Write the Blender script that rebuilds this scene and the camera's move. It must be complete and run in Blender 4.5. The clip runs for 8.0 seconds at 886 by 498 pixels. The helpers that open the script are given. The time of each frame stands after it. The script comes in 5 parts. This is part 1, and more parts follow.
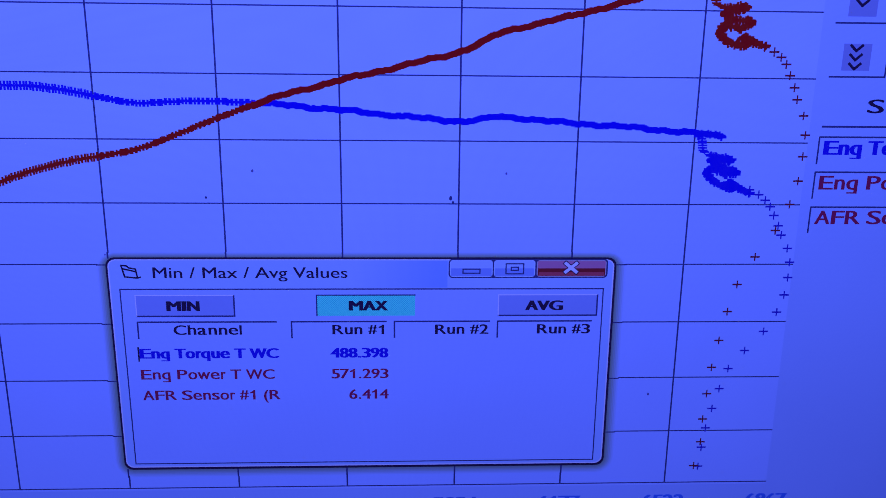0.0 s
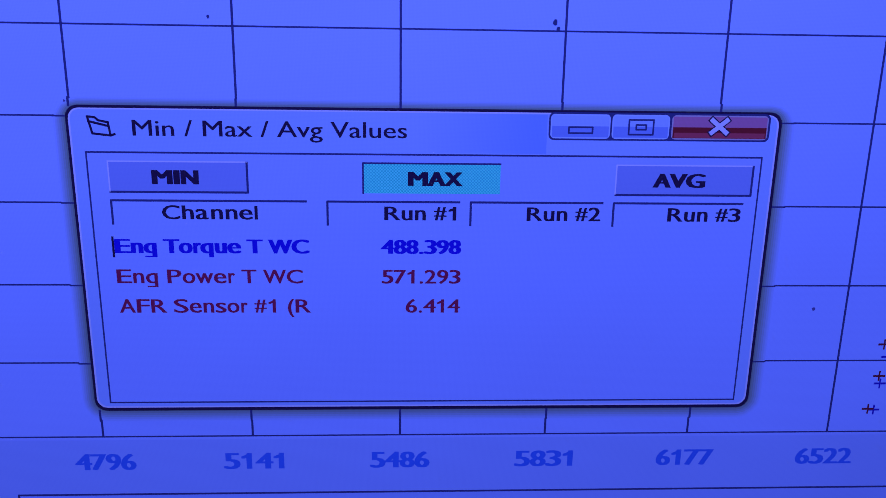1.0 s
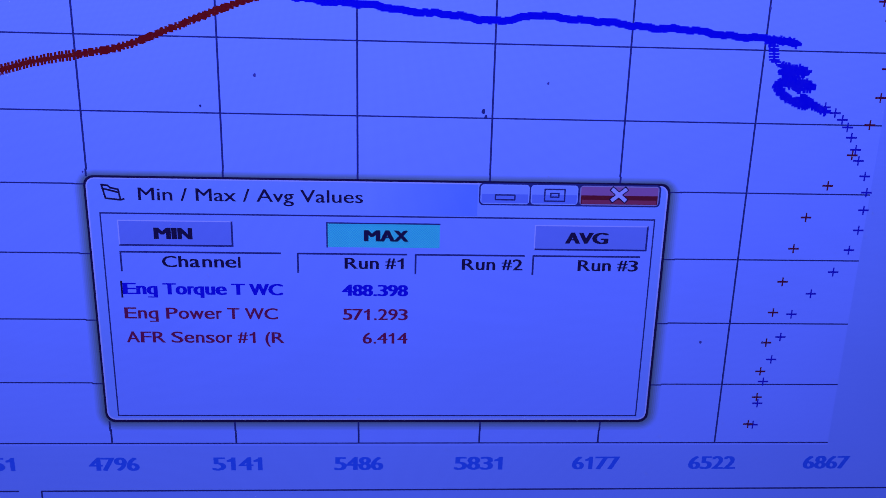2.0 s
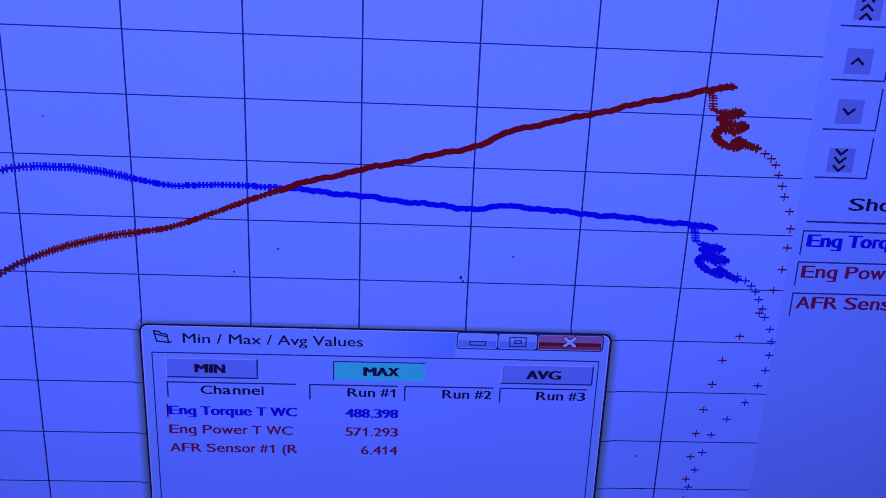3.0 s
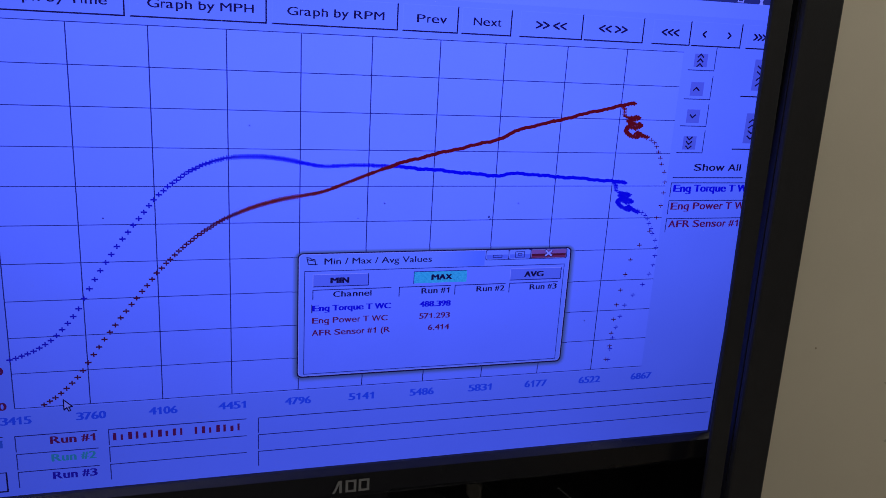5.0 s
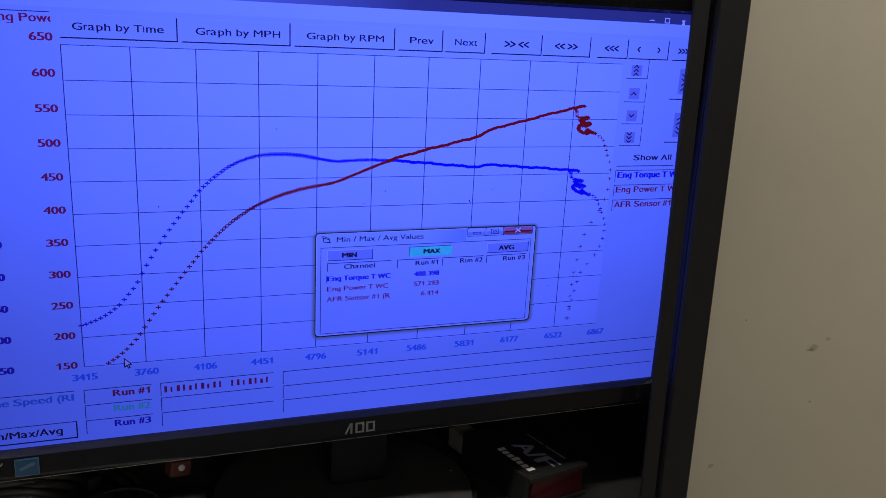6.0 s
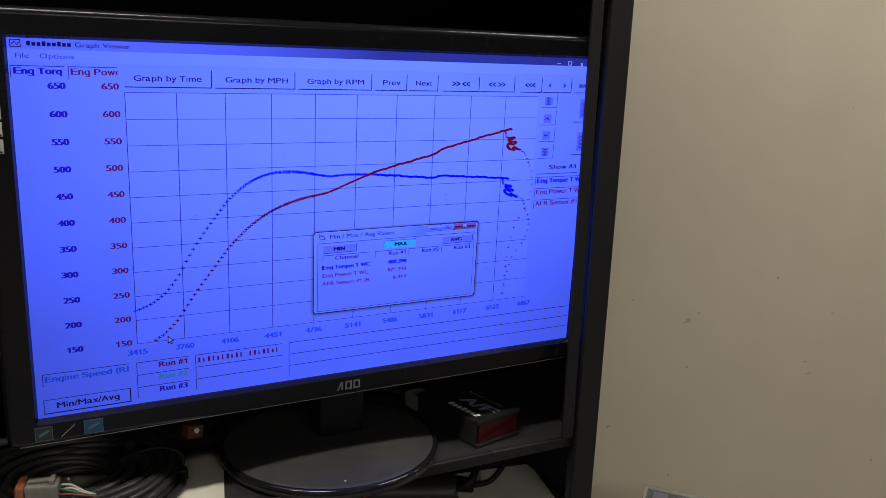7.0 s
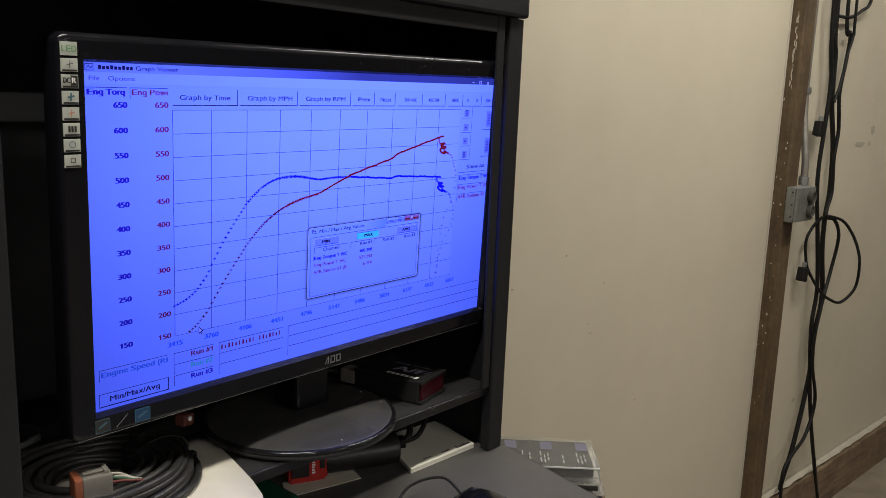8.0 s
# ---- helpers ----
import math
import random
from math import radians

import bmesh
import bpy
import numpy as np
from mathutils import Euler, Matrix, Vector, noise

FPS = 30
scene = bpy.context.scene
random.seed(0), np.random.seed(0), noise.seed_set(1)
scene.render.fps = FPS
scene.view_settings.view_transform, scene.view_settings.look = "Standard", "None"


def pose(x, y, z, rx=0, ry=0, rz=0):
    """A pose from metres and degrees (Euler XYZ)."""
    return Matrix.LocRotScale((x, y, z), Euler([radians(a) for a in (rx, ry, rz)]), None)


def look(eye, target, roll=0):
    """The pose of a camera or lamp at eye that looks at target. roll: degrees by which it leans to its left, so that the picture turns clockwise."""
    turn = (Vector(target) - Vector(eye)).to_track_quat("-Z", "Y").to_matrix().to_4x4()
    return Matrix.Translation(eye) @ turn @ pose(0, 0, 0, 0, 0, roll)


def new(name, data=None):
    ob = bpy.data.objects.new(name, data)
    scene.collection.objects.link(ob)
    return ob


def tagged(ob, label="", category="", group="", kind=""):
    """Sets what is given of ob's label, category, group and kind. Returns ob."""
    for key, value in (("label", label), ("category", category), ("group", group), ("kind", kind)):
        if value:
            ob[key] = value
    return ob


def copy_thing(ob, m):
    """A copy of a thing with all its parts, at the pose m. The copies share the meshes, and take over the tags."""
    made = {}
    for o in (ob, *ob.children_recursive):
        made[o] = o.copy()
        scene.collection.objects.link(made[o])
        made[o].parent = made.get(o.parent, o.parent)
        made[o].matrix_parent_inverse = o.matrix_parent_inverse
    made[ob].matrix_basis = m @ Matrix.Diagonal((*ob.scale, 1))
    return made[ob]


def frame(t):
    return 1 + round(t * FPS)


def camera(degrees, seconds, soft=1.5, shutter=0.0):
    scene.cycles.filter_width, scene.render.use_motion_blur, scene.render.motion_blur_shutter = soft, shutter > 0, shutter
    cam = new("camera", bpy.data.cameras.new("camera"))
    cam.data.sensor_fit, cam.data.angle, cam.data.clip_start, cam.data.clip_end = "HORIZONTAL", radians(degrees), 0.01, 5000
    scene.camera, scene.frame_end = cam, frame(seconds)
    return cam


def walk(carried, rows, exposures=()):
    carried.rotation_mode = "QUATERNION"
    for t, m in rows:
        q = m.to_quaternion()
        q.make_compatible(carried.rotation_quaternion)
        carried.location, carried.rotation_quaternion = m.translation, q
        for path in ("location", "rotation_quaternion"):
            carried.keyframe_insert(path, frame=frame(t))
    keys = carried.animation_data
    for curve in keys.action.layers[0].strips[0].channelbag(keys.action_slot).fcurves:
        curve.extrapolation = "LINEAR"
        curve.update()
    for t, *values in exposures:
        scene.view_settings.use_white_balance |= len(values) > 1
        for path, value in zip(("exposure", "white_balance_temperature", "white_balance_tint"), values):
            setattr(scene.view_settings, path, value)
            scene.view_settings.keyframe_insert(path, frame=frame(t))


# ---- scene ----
cam = camera(56.87, 8.0, 0.6)
PATH = [
    (0, (0.09100, -0.24090, 0.06574), (0.17406, 1.69221, -0.44041), 0.65),
    (0.5, (0.07681, -0.21078, 0.03188), (0.15269, 1.71936, -0.48661), 0.71),
    (1, (0.07186, -0.17848, 0.01734), (0.16538, 1.74903, -0.50799), 0.92),
    (1.2, (0.07283, -0.17651, 0.01933), (0.16881, 1.75021, -0.50872), 1.01),
    (2.3, (0.08676, -0.23579, 0.06035), (0.18765, 1.68348, -0.49301), 1.67),
    (2.5, (0.08881, -0.24678, 0.07607), (0.17916, 1.67178, -0.48156), 1.90),
    (3, (0.08446, -0.25059, 0.10269), (0.18283, 1.66340, -0.46912), 2.43),
    (3.5, (0.08829, -0.25638, 0.10883), (0.18404, 1.64858, -0.49279), 2.63),
    (4, (0.06248, -0.29330, 0.11118), (0.18867, 1.62293, -0.44751), 2.57),
    (4.5, (-0.00652, -0.35057, 0.11973), (0.34470, 1.53643, -0.44229), 2.71),
    (5, (-0.04422, -0.41132, 0.12424), (0.50525, 1.43027, -0.42949), 3.41),
    (6.3, (-0.12634, -0.53829, 0.14216), (0.58107, 1.25402, -0.39374), 2.78),
    (6.5, (-0.15085, -0.57265, 0.14890), (0.59981, 1.20367, -0.38138), 2.77),
    (7, (-0.21331, -0.62004, 0.16096), (0.70385, 1.08346, -0.34590), 2.81),
    (7.5, (-0.33206, -0.60314, 0.15595), (0.89233, 0.90496, -0.31994), 3.01),
    (8, (-0.48530, -0.59608, 0.16330), (0.98155, 0.68694, -0.28641), 3.71),
]
# the rows are given in the screen's own axes, which lean a little against the room
H = 1.28  # height of the dialog's corner above the floor
MON_POSE = pose(0, 0, H, 2.99, -0.84, 0)
walk(cam, [(t, MON_POSE @ look(eye, target, roll)) for t, eye, target, roll in PATH], [(0, -0.7), (1.2, -0.7), (2.5, -0.76), (4.5, -0.85), (5.2, -0.66), (6.5, -0.38), (7, -0.2), (7.5, -0.16), (8, 0.17)])

# ---- world, lights ----
world = bpy.data.worlds.new("shop_air")
scene.world = world
world.use_nodes = True
world.node_tree.nodes["Background"].inputs[0].default_value = (0.75, 0.8, 0.9, 1)
world.node_tree.nodes["Background"].inputs[1].default_value = 0.02


def area_lamp(name, m, sx, sy, watts, col):
    d = bpy.data.lights.new(name, "AREA")
    d.shape, d.size, d.size_y, d.energy, d.color = "RECTANGLE", sx, sy, watts, col
    ob = new(name, d)
    ob.matrix_world = m
    return ob


TUBE = (1.0, 0.95, 0.85)
# a row of overhead tubes near the wall; the three farther back are added fill
LAMPS = [(-0.6, -0.45, 19), (1.4, -0.45, 19), (3.4, -0.6, 6), (3.0, -3.0, 4), (0.4, -4.4, 46), (-1.8, -3.0, 20)]
for lx, ly, watts in LAMPS:
    area_lamp("tube_fill_lamp", pose(lx, ly, H + 1.29), 1.2, 0.14, watts, TUBE)

# ---- materials ----


def mat(name, col, rough=0.5, metal=0.0, var=0.0, scale=30.0, bump=0.0, bscale=200.0, coat=0.0, col2=None, rvar=0.0, spec=0.5, object_space=True):
    m = bpy.data.materials.new(name)
    m.use_nodes = True
    nt = m.node_tree
    b = nt.nodes["Principled BSDF"]
    b.inputs["Base Color"].default_value = (*col, 1)
    b.inputs["Roughness"].default_value = rough
    b.inputs["Metallic"].default_value = metal
    b.inputs["Specular IOR Level"].default_value = spec
    if coat:
        b.inputs["Coat Weight"].default_value = coat
        b.inputs["Coat Roughness"].default_value = 0.08
    tc = nt.nodes.new("ShaderNodeTexCoord")
    if var or rvar:
        n1 = nt.nodes.new("ShaderNodeTexNoise")
        n1.inputs["Scale"].default_value, n1.inputs["Detail"].default_value = scale, 8
        n1.inputs["Roughness"].default_value = 0.65
        nt.links.new(tc.outputs["Object"], n1.inputs["Vector"])
        n2 = nt.nodes.new("ShaderNodeTexNoise")
        n2.inputs["Scale"].default_value, n2.inputs["Detail"].default_value = scale * 7, 4
        nt.links.new(tc.outputs["Object"], n2.inputs["Vector"])
        mx = nt.nodes.new("ShaderNodeMath")
        mx.operation = "MULTIPLY_ADD"
        nt.links.new(n2.outputs[0], mx.inputs[0])
        mx.inputs[1].default_value = 0.45
        nt.links.new(n1.outputs[0], mx.inputs[2])
        rg = nt.nodes.new("ShaderNodeMapRange")
        rg.inputs[1].default_value, rg.inputs[2].default_value = 0.45, 1.0
        nt.links.new(mx.outputs[0], rg.inputs[0])
        if var:
            mc = nt.nodes.new("ShaderNodeMix")
            mc.data_type = "RGBA"
            c2 = col2 or tuple(c * (1 - var) for c in col)
            mc.inputs["A"].default_value, mc.inputs["B"].default_value = (*col, 1), (*c2, 1)
            nt.links.new(rg.outputs[0], mc.inputs["Factor"])
            nt.links.new(mc.outputs["Result"], b.inputs["Base Color"])
        if rvar:
            rr = nt.nodes.new("ShaderNodeMapRange")
            rr.inputs[3].default_value, rr.inputs[4].default_value = rough, min(1, rough + rvar)
            nt.links.new(rg.outputs[0], rr.inputs[0])
            nt.links.new(rr.outputs[0], b.inputs["Roughness"])
    if bump:
        n3 = nt.nodes.new("ShaderNodeTexNoise")
        n3.inputs["Scale"].default_value, n3.inputs["Detail"].default_value = bscale, 5
        nt.links.new(tc.outputs["Object"], n3.inputs["Vector"])
        bp = nt.nodes.new("ShaderNodeBump")
        bp.inputs["Strength"].default_value, bp.inputs["Distance"].default_value = bump, 0.002
        nt.links.new(n3.outputs[0], bp.inputs["Height"])
        nt.links.new(bp.outputs[0], b.inputs["Normal"])
    return m


def lcd(name, col, strength=1.0):
    """A colour shown by the backlit display."""
    m = bpy.data.materials.new(name)
    m.use_nodes = True
    b = m.node_tree.nodes["Principled BSDF"]
    b.inputs["Base Color"].default_value = (0.004, 0.004, 0.006, 1)
    b.inputs["Roughness"].default_value = 0.45
    b.inputs["Specular IOR Level"].default_value = 0.15
    b.inputs["Emission Color"].default_value = (*col, 1)
    # view-angle and lens falloff put into the glow: strongest high and right of middle
    nt = m.node_tree

    def calc(op, p, q=None, r=None):
        n = nt.nodes.new("ShaderNodeMath")
        n.operation = op
        for k, v in enumerate((p, q, r)):
            if isinstance(v, (int, float)):
                n.inputs[k].default_value = v
            elif v is not None:
                nt.links.new(v, n.inputs[k])
        return n.outputs[0]

    tc, sep = nt.nodes.new("ShaderNodeTexCoord"), nt.nodes.new("ShaderNodeSeparateXYZ")
    nt.links.new(tc.outputs["Object"], sep.inputs[0])
    up = nt.nodes.new("ShaderNodeMapRange")
    up.interpolation_type = "SMOOTHSTEP"
    for k, v in enumerate((-0.127, 0.12, 0.6, 1.18)):
        up.inputs[1 + k].default_value = v
    nt.links.new(sep.outputs["Z"], up.inputs[0])
    side = calc("MULTIPLY_ADD", calc("POWER", calc("ABSOLUTE", calc("SUBTRACT", sep.outputs["X"], 0.055)), 2.0), -6.0, 1.15 * strength)
    # the rows and columns of the panel, and faint unevenness of its sheet
    ripple = calc("ADD", calc("SINE", calc("MULTIPLY", sep.outputs["X"], 2 * math.pi / 0.00028)), calc("SINE", calc("MULTIPLY", sep.outputs["Z"], 2 * math.pi / 0.00028)))
    cloud = nt.nodes.new("ShaderNodeTexNoise")
    cloud.inputs["Scale"].default_value, cloud.inputs["Detail"].default_value = 22, 3
    nt.links.new(tc.outputs["Object"], cloud.inputs["Vector"])
    even = calc("MULTIPLY_ADD", cloud.outputs[0], 0.1, 0.95)
    lit = calc("MULTIPLY", calc("MULTIPLY", up.outputs[0], side), calc("MULTIPLY", even, calc("MULTIPLY_ADD", ripple, 0.025, 1.0)))
    nt.links.new(lit, b.inputs["Emission Strength"])
    return m


M_BLACK_GLOSS = mat("glossy_black_plastic", (0.007, 0.007, 0.0095), 0.12, spec=0.3, rvar=0.2, scale=18)
M_BLACK = mat("black_plastic", (0.018, 0.018, 0.019), 0.42, var=0.4, scale=40, bump=0.1)
# bay surfaces coloured lighter than the cabinet, in place of lens haze
M_BAY = mat("lifted_bay_grey", (0.1, 0.1, 0.112), 0.55, var=0.3, scale=10, bump=0.1, bscale=900)
M_CAB = mat("black_powder_coat", (0.016, 0.016, 0.0185), 0.45, spec=0.3, var=0.35, scale=12, bump=0.1, bscale=900, rvar=0.15)
M_SHELF = mat("dusty_black_shelf", (0.016, 0.016, 0.018), 0.4, var=1, col2=(0.038, 0.037, 0.038), scale=14, bump=0.2, rvar=0.2)
M_DUSTY = mat("dusty_glossy_base", (0.03, 0.03, 0.032), 0.26, var=1, col2=(0.062, 0.06, 0.059), scale=13, rvar=0.35, bump=0.1)
M_DESK = mat("grey_laminate", (0.086, 0.082, 0.079), 0.5, var=0.25, scale=25, bump=0.15, bscale=700)
M_WALL = mat("cream_wall_paint", (0.6, 0.55, 0.44), 0.6, var=1, col2=(0.54, 0.49, 0.385), scale=1.3, bump=0.15, bscale=60)
M_FLOOR = mat("stained_concrete", (0.3, 0.26, 0.2), 0.7, var=1, col2=(0.13, 0.1, 0.075), scale=2.2, bump=0.4, bscale=40)


def streaked(m, amount, sx, sz, dark):
    """Faint upright streaks and large stains over a painted surface."""
    nt = m.node_tree
    b = nt.nodes["Principled BSDF"]
    src = b.inputs["Base Color"].links[0].from_socket
    tc, mp = nt.nodes.new("ShaderNodeTexCoord"), nt.nodes.new("ShaderNodeMapping")
    mp.inputs["Scale"].default_value = (sx, sx, sz)
    nt.links.new(tc.outputs["Object"], mp.inputs["Vector"])
    n = nt.nodes.new("ShaderNodeTexNoise")
    n.inputs["Scale"].default_value, n.inputs["Detail"].default_value, n.inputs["Distortion"].default_value = 1.0, 6, 0.4
    nt.links.new(mp.outputs[0], n.inputs["Vector"])
    rg = nt.nodes.new("ShaderNodeMapRange")
    rg.inputs[1].default_value, rg.inputs[2].default_value, rg.inputs[4].default_value = 0.48, 0.75, amount
    nt.links.new(n.outputs[0], rg.inputs[0])
    mc = nt.nodes.new("ShaderNodeMix")
    mc.data_type = "RGBA"
    nt.links.new(rg.outputs[0], mc.inputs["Factor"])
    nt.links.new(src, mc.inputs["A"])
    mc.inputs["B"].default_value = (*dark, 1)
    nt.links.new(mc.outputs["Result"], b.inputs["Base Color"])


streaked(M_WALL, 0.13, 1.0, 0.8, (0.38, 0.35, 0.27))
# for unseen walls, darkened so that the glossy bezel mirrors little light
M_DARKWALL = mat("unseen_dark_wall", (0.1, 0.1, 0.11), 0.6, var=0.3, scale=2)
M_CEIL = mat("ceiling_paint", (0.4, 0.39, 0.37), 0.8, var=0.15, scale=2)
M_WOOD = mat("aged_brown_timber", (0.15, 0.1, 0.05), 0.65, var=1, col2=(0.045, 0.027, 0.015), scale=8, bump=0.6, bscale=60)
streaked(M_WOOD, 0.9, 60, 5, (0.04, 0.024, 0.014))
M_WOOD2 = mat("worn_plank", (0.26, 0.19, 0.12), 0.75, var=1, col2=(0.1, 0.06, 0.035), scale=6, bump=0.5, bscale=60)
streaked(M_WOOD2, 0.8, 5, 55, (0.07, 0.042, 0.024))
M_PAINT = mat("old_white_paint", (0.5, 0.46, 0.38), 0.7, var=0.25, scale=20)
M_GALV = mat("galvanised_steel", (0.42, 0.43, 0.42), 0.45, metal=0.75, var=0.4, scale=35, bump=0.15)
M_CONDUIT = mat("dull_galvanised_pipe", (0.3, 0.28, 0.25), 0.5, metal=0.5, var=0.4, scale=30, bump=0.1)
M_BOX = mat("weathered_box_steel", (0.26, 0.27, 0.26), 0.5, metal=0.4, var=1, col2=(0.13, 0.125, 0.11), scale=18, bump=0.2)
M_CABLE = mat("black_cable_jacket", (0.007, 0.007, 0.007), 0.55, spec=0.3, var=0.4, scale=50)
M_CABLE_G = mat("dusty_grey_cable_jacket", (0.024, 0.0235, 0.023), 0.42, var=0.5, scale=60, bump=0.1)
M_PAPER = mat("white_paper", (0.63, 0.6, 0.52), 0.8, var=0.12, scale=9)
M_PAD = mat("clean_white_card", (0.8, 0.78, 0.7), 0.7, var=0.1, scale=14)
M_GREYPL = mat("grey_connector_plastic", (0.2, 0.185, 0.165), 0.5, var=0.3, scale=40, bump=0.1)
M_SOCKET = mat("dark_socket_plastic", (0.06, 0.056, 0.05), 0.55, var=0.4, scale=40)
M_ORANGE = mat("orange_seal", (0.28, 0.085, 0.04), 0.5, var=0.3, scale=60)
M_RED = mat("red_plastic", (0.45, 0.025, 0.02), 0.35, var=0.2, scale=50)
M_REDLENS = mat("dark_red_lens", (0.055, 0.003, 0.007), 0.15, var=0.3, scale=60)
M_WHITE = mat("white_print", (0.75, 0.75, 0.75), 0.6)
M_SILVER = mat("silver_print", (0.45, 0.45, 0.46), 0.4, metal=0.3)
M_GAUGE_PRINT = mat("lilac_silver_print", (0.32, 0.3, 0.46), 0.4)
M_MARK = mat("dull_silver_print", (0.2, 0.2, 0.21), 0.4, metal=0.3)
M_STICK = mat("pale_grey_sticker", (0.5, 0.52, 0.47), 0.55, var=0.15, scale=60)
M_STICK_G = mat("green_print", (0.12, 0.32, 0.12), 0.5)
M_STICK_B = mat("dark_print", (0.02, 0.02, 0.02), 0.5)
M_STICK_BL = mat("teal_print", (0.06, 0.14, 0.19), 0.5)
M_STICK_O = mat("orange_print", (0.5, 0.16, 0.08), 0.5)
M_ESTAR = mat("blue_sticker", (0.012, 0.06, 0.15), 0.4, var=0.2, scale=80)
M_GREEN = mat("green_plastic", (0.01, 0.09, 0.05), 0.2)
M_CHROME = mat("bright_metal", (0.7, 0.7, 0.7), 0.2, metal=1.0)
M_CARD = mat("printed_grey_card", (0.032, 0.031, 0.03), 0.4, var=0.4, scale=30)
M_LILAC = mat("lilac_print", (0.15, 0.145, 0.21), 0.5)
M_BROWN = mat("brown_board", (0.14, 0.085, 0.05), 0.7, var=0.4, scale=20)
M_SMUDGE = mat("wall_scuff", (0.47, 0.43, 0.34), 0.7, var=0.25, scale=80)
M_SCUFFD = mat("dark_wall_mark", (0.3, 0.25, 0.18), 0.7)
M_WIRE_R = mat("red_wire", (0.16, 0.04, 0.035), 0.5)
M_WIRE_G = mat("green_wire", (0.03, 0.1, 0.06), 0.5)
M_WIRE_W = mat("white_wire", (0.4, 0.38, 0.34), 0.5)
M_FIXT = mat("white_enamel", (0.8, 0.8, 0.78), 0.35)
M_CLEAR = mat("clear_plastic", (0.85, 0.85, 0.83), 0.12)
M_CLEAR.node_tree.nodes["Principled BSDF"].inputs["Transmission Weight"].default_value = 0.9
M_CLEAR.node_tree.nodes["Principled BSDF"].inputs["IOR"].default_value = 1.08

L_BG = lcd("lcd_panel_grey", (0.115, 0.198, 1.7))
L_GRAPH = lcd("lcd_white", (0.1288, 0.2162, 1.897))
L_LINE = lcd("lcd_grid_line", (0.011, 0.017, 0.33))
L_LINE2 = lcd("lcd_faint_line", (0.0345, 0.04025, 0.575))
L_TEXT = lcd("lcd_black_text", (0.0046, 0.0023, 0.1035))
L_NAVY = lcd("lcd_navy_text", (0.01, 0.005, 0.66))
L_BLUE = lcd("lcd_blue_text", (0.001, 0.001, 1.15))
L_NAVYDOT = lcd("lcd_thin_blue", (0.004, 0.004, 0.85))
L_STEEL = lcd("lcd_steel_text", (0.016, 0.085, 1.1))
L_AXIS = lcd("lcd_axis_numbers", (0.014, 0.068, 1.4))
L_MENU = lcd("lcd_menu_text", (0.0345, 0.0345, 0.5175))
L_RED = lcd("lcd_red", (0.098, 0.002, 0.016))
L_MAROON = lcd("lcd_maroon", (0.088, 0.0035, 0.14))
L_CYAN = lcd("lcd_cyan_button", (0.016, 0.33, 1.3))
# the pressed button is dithered dot by dot
_n = L_CYAN.node_tree
_chk, _co = _n.nodes.new("ShaderNodeTexChecker"), _n.nodes.new("ShaderNodeTexCoord")
_chk.inputs["Scale"].default_value = 1 / 0.00034
_chk.inputs["Color1"].default_value, _chk.inputs["Color2"].default_value = (0.015, 0.31, 1.0, 1), (0.05, 0.48, 1.5, 1)
_n.links.new(_co.outputs["Object"], _chk.inputs["Vector"])
_n.links.new(_chk.outputs["Color"], _n.nodes["Principled BSDF"].inputs["Emission Color"])
L_DARKRED = lcd("lcd_thin_red", (0.05, 0.003, 0.075))
L_TEAL = lcd("lcd_teal_text", (0.023, 0.253, 0.69))
L_DLG = lcd("lcd_dialog_body", (0.124, 0.21, 1.88))
L_FRAME = lcd("lcd_dialog_frame", (0.122, 0.218, 1.75))
L_BTN = lcd("lcd_button_face", (0.09, 0.15, 1.45))
L_ARROW = lcd("lcd_arrow_face", (0.074, 0.112, 1.12))
L_LIGHT = lcd("lcd_highlight", (0.23, 0.2875, 1.725))

# ---- builders ----

def thing(name, m, label, category, group="", kind=""):
    ob = new(name)
    ob.empty_display_size = 0.05
    ob.matrix_world = m
    return tagged(ob, label, category, group, kind)


def part(name, bm, material, parent=None, label="", smooth=False):
    bmesh.ops.recalc_face_normals(bm, faces=bm.faces)
    me = bpy.data.meshes.new(name)
    bm.to_mesh(me)
    bm.free()
    if smooth:
        for p in me.polygons:
            p.use_smooth = True
    me.materials.append(material)
    ob = new(name, me)
    if parent:
        ob.parent = parent
    if label:
        ob["label"] = label
    return ob


def box(x0, x1, y0, y1, z0, z1, bevel=0.0, bm=None, seg=2):
    own = bmesh.new()
    v = [own.verts.new((x, y, z)) for x in (x0, x1) for y in (y0, y1) for z in (z0, z1)]
    for f in ((0, 1, 3, 2), (4, 6, 7, 5), (0, 4, 5, 1), (2, 3, 7, 6), (0, 2, 6, 4), (1, 5, 7, 3)):
        own.faces.new([v[i] for i in f])
    bmesh.ops.recalc_face_normals(own, faces=own.faces)
    if bevel:
        bmesh.ops.bevel(own, geom=own.edges[:], offset=bevel, segments=seg, affect="EDGES", profile=0.6)
    if bm is None:
        return own
    me = bpy.data.meshes.new("tmp")
    own.to_mesh(me)
    own.free()
    bm.from_mesh(me)
    bpy.data.meshes.remove(me)
    return bm


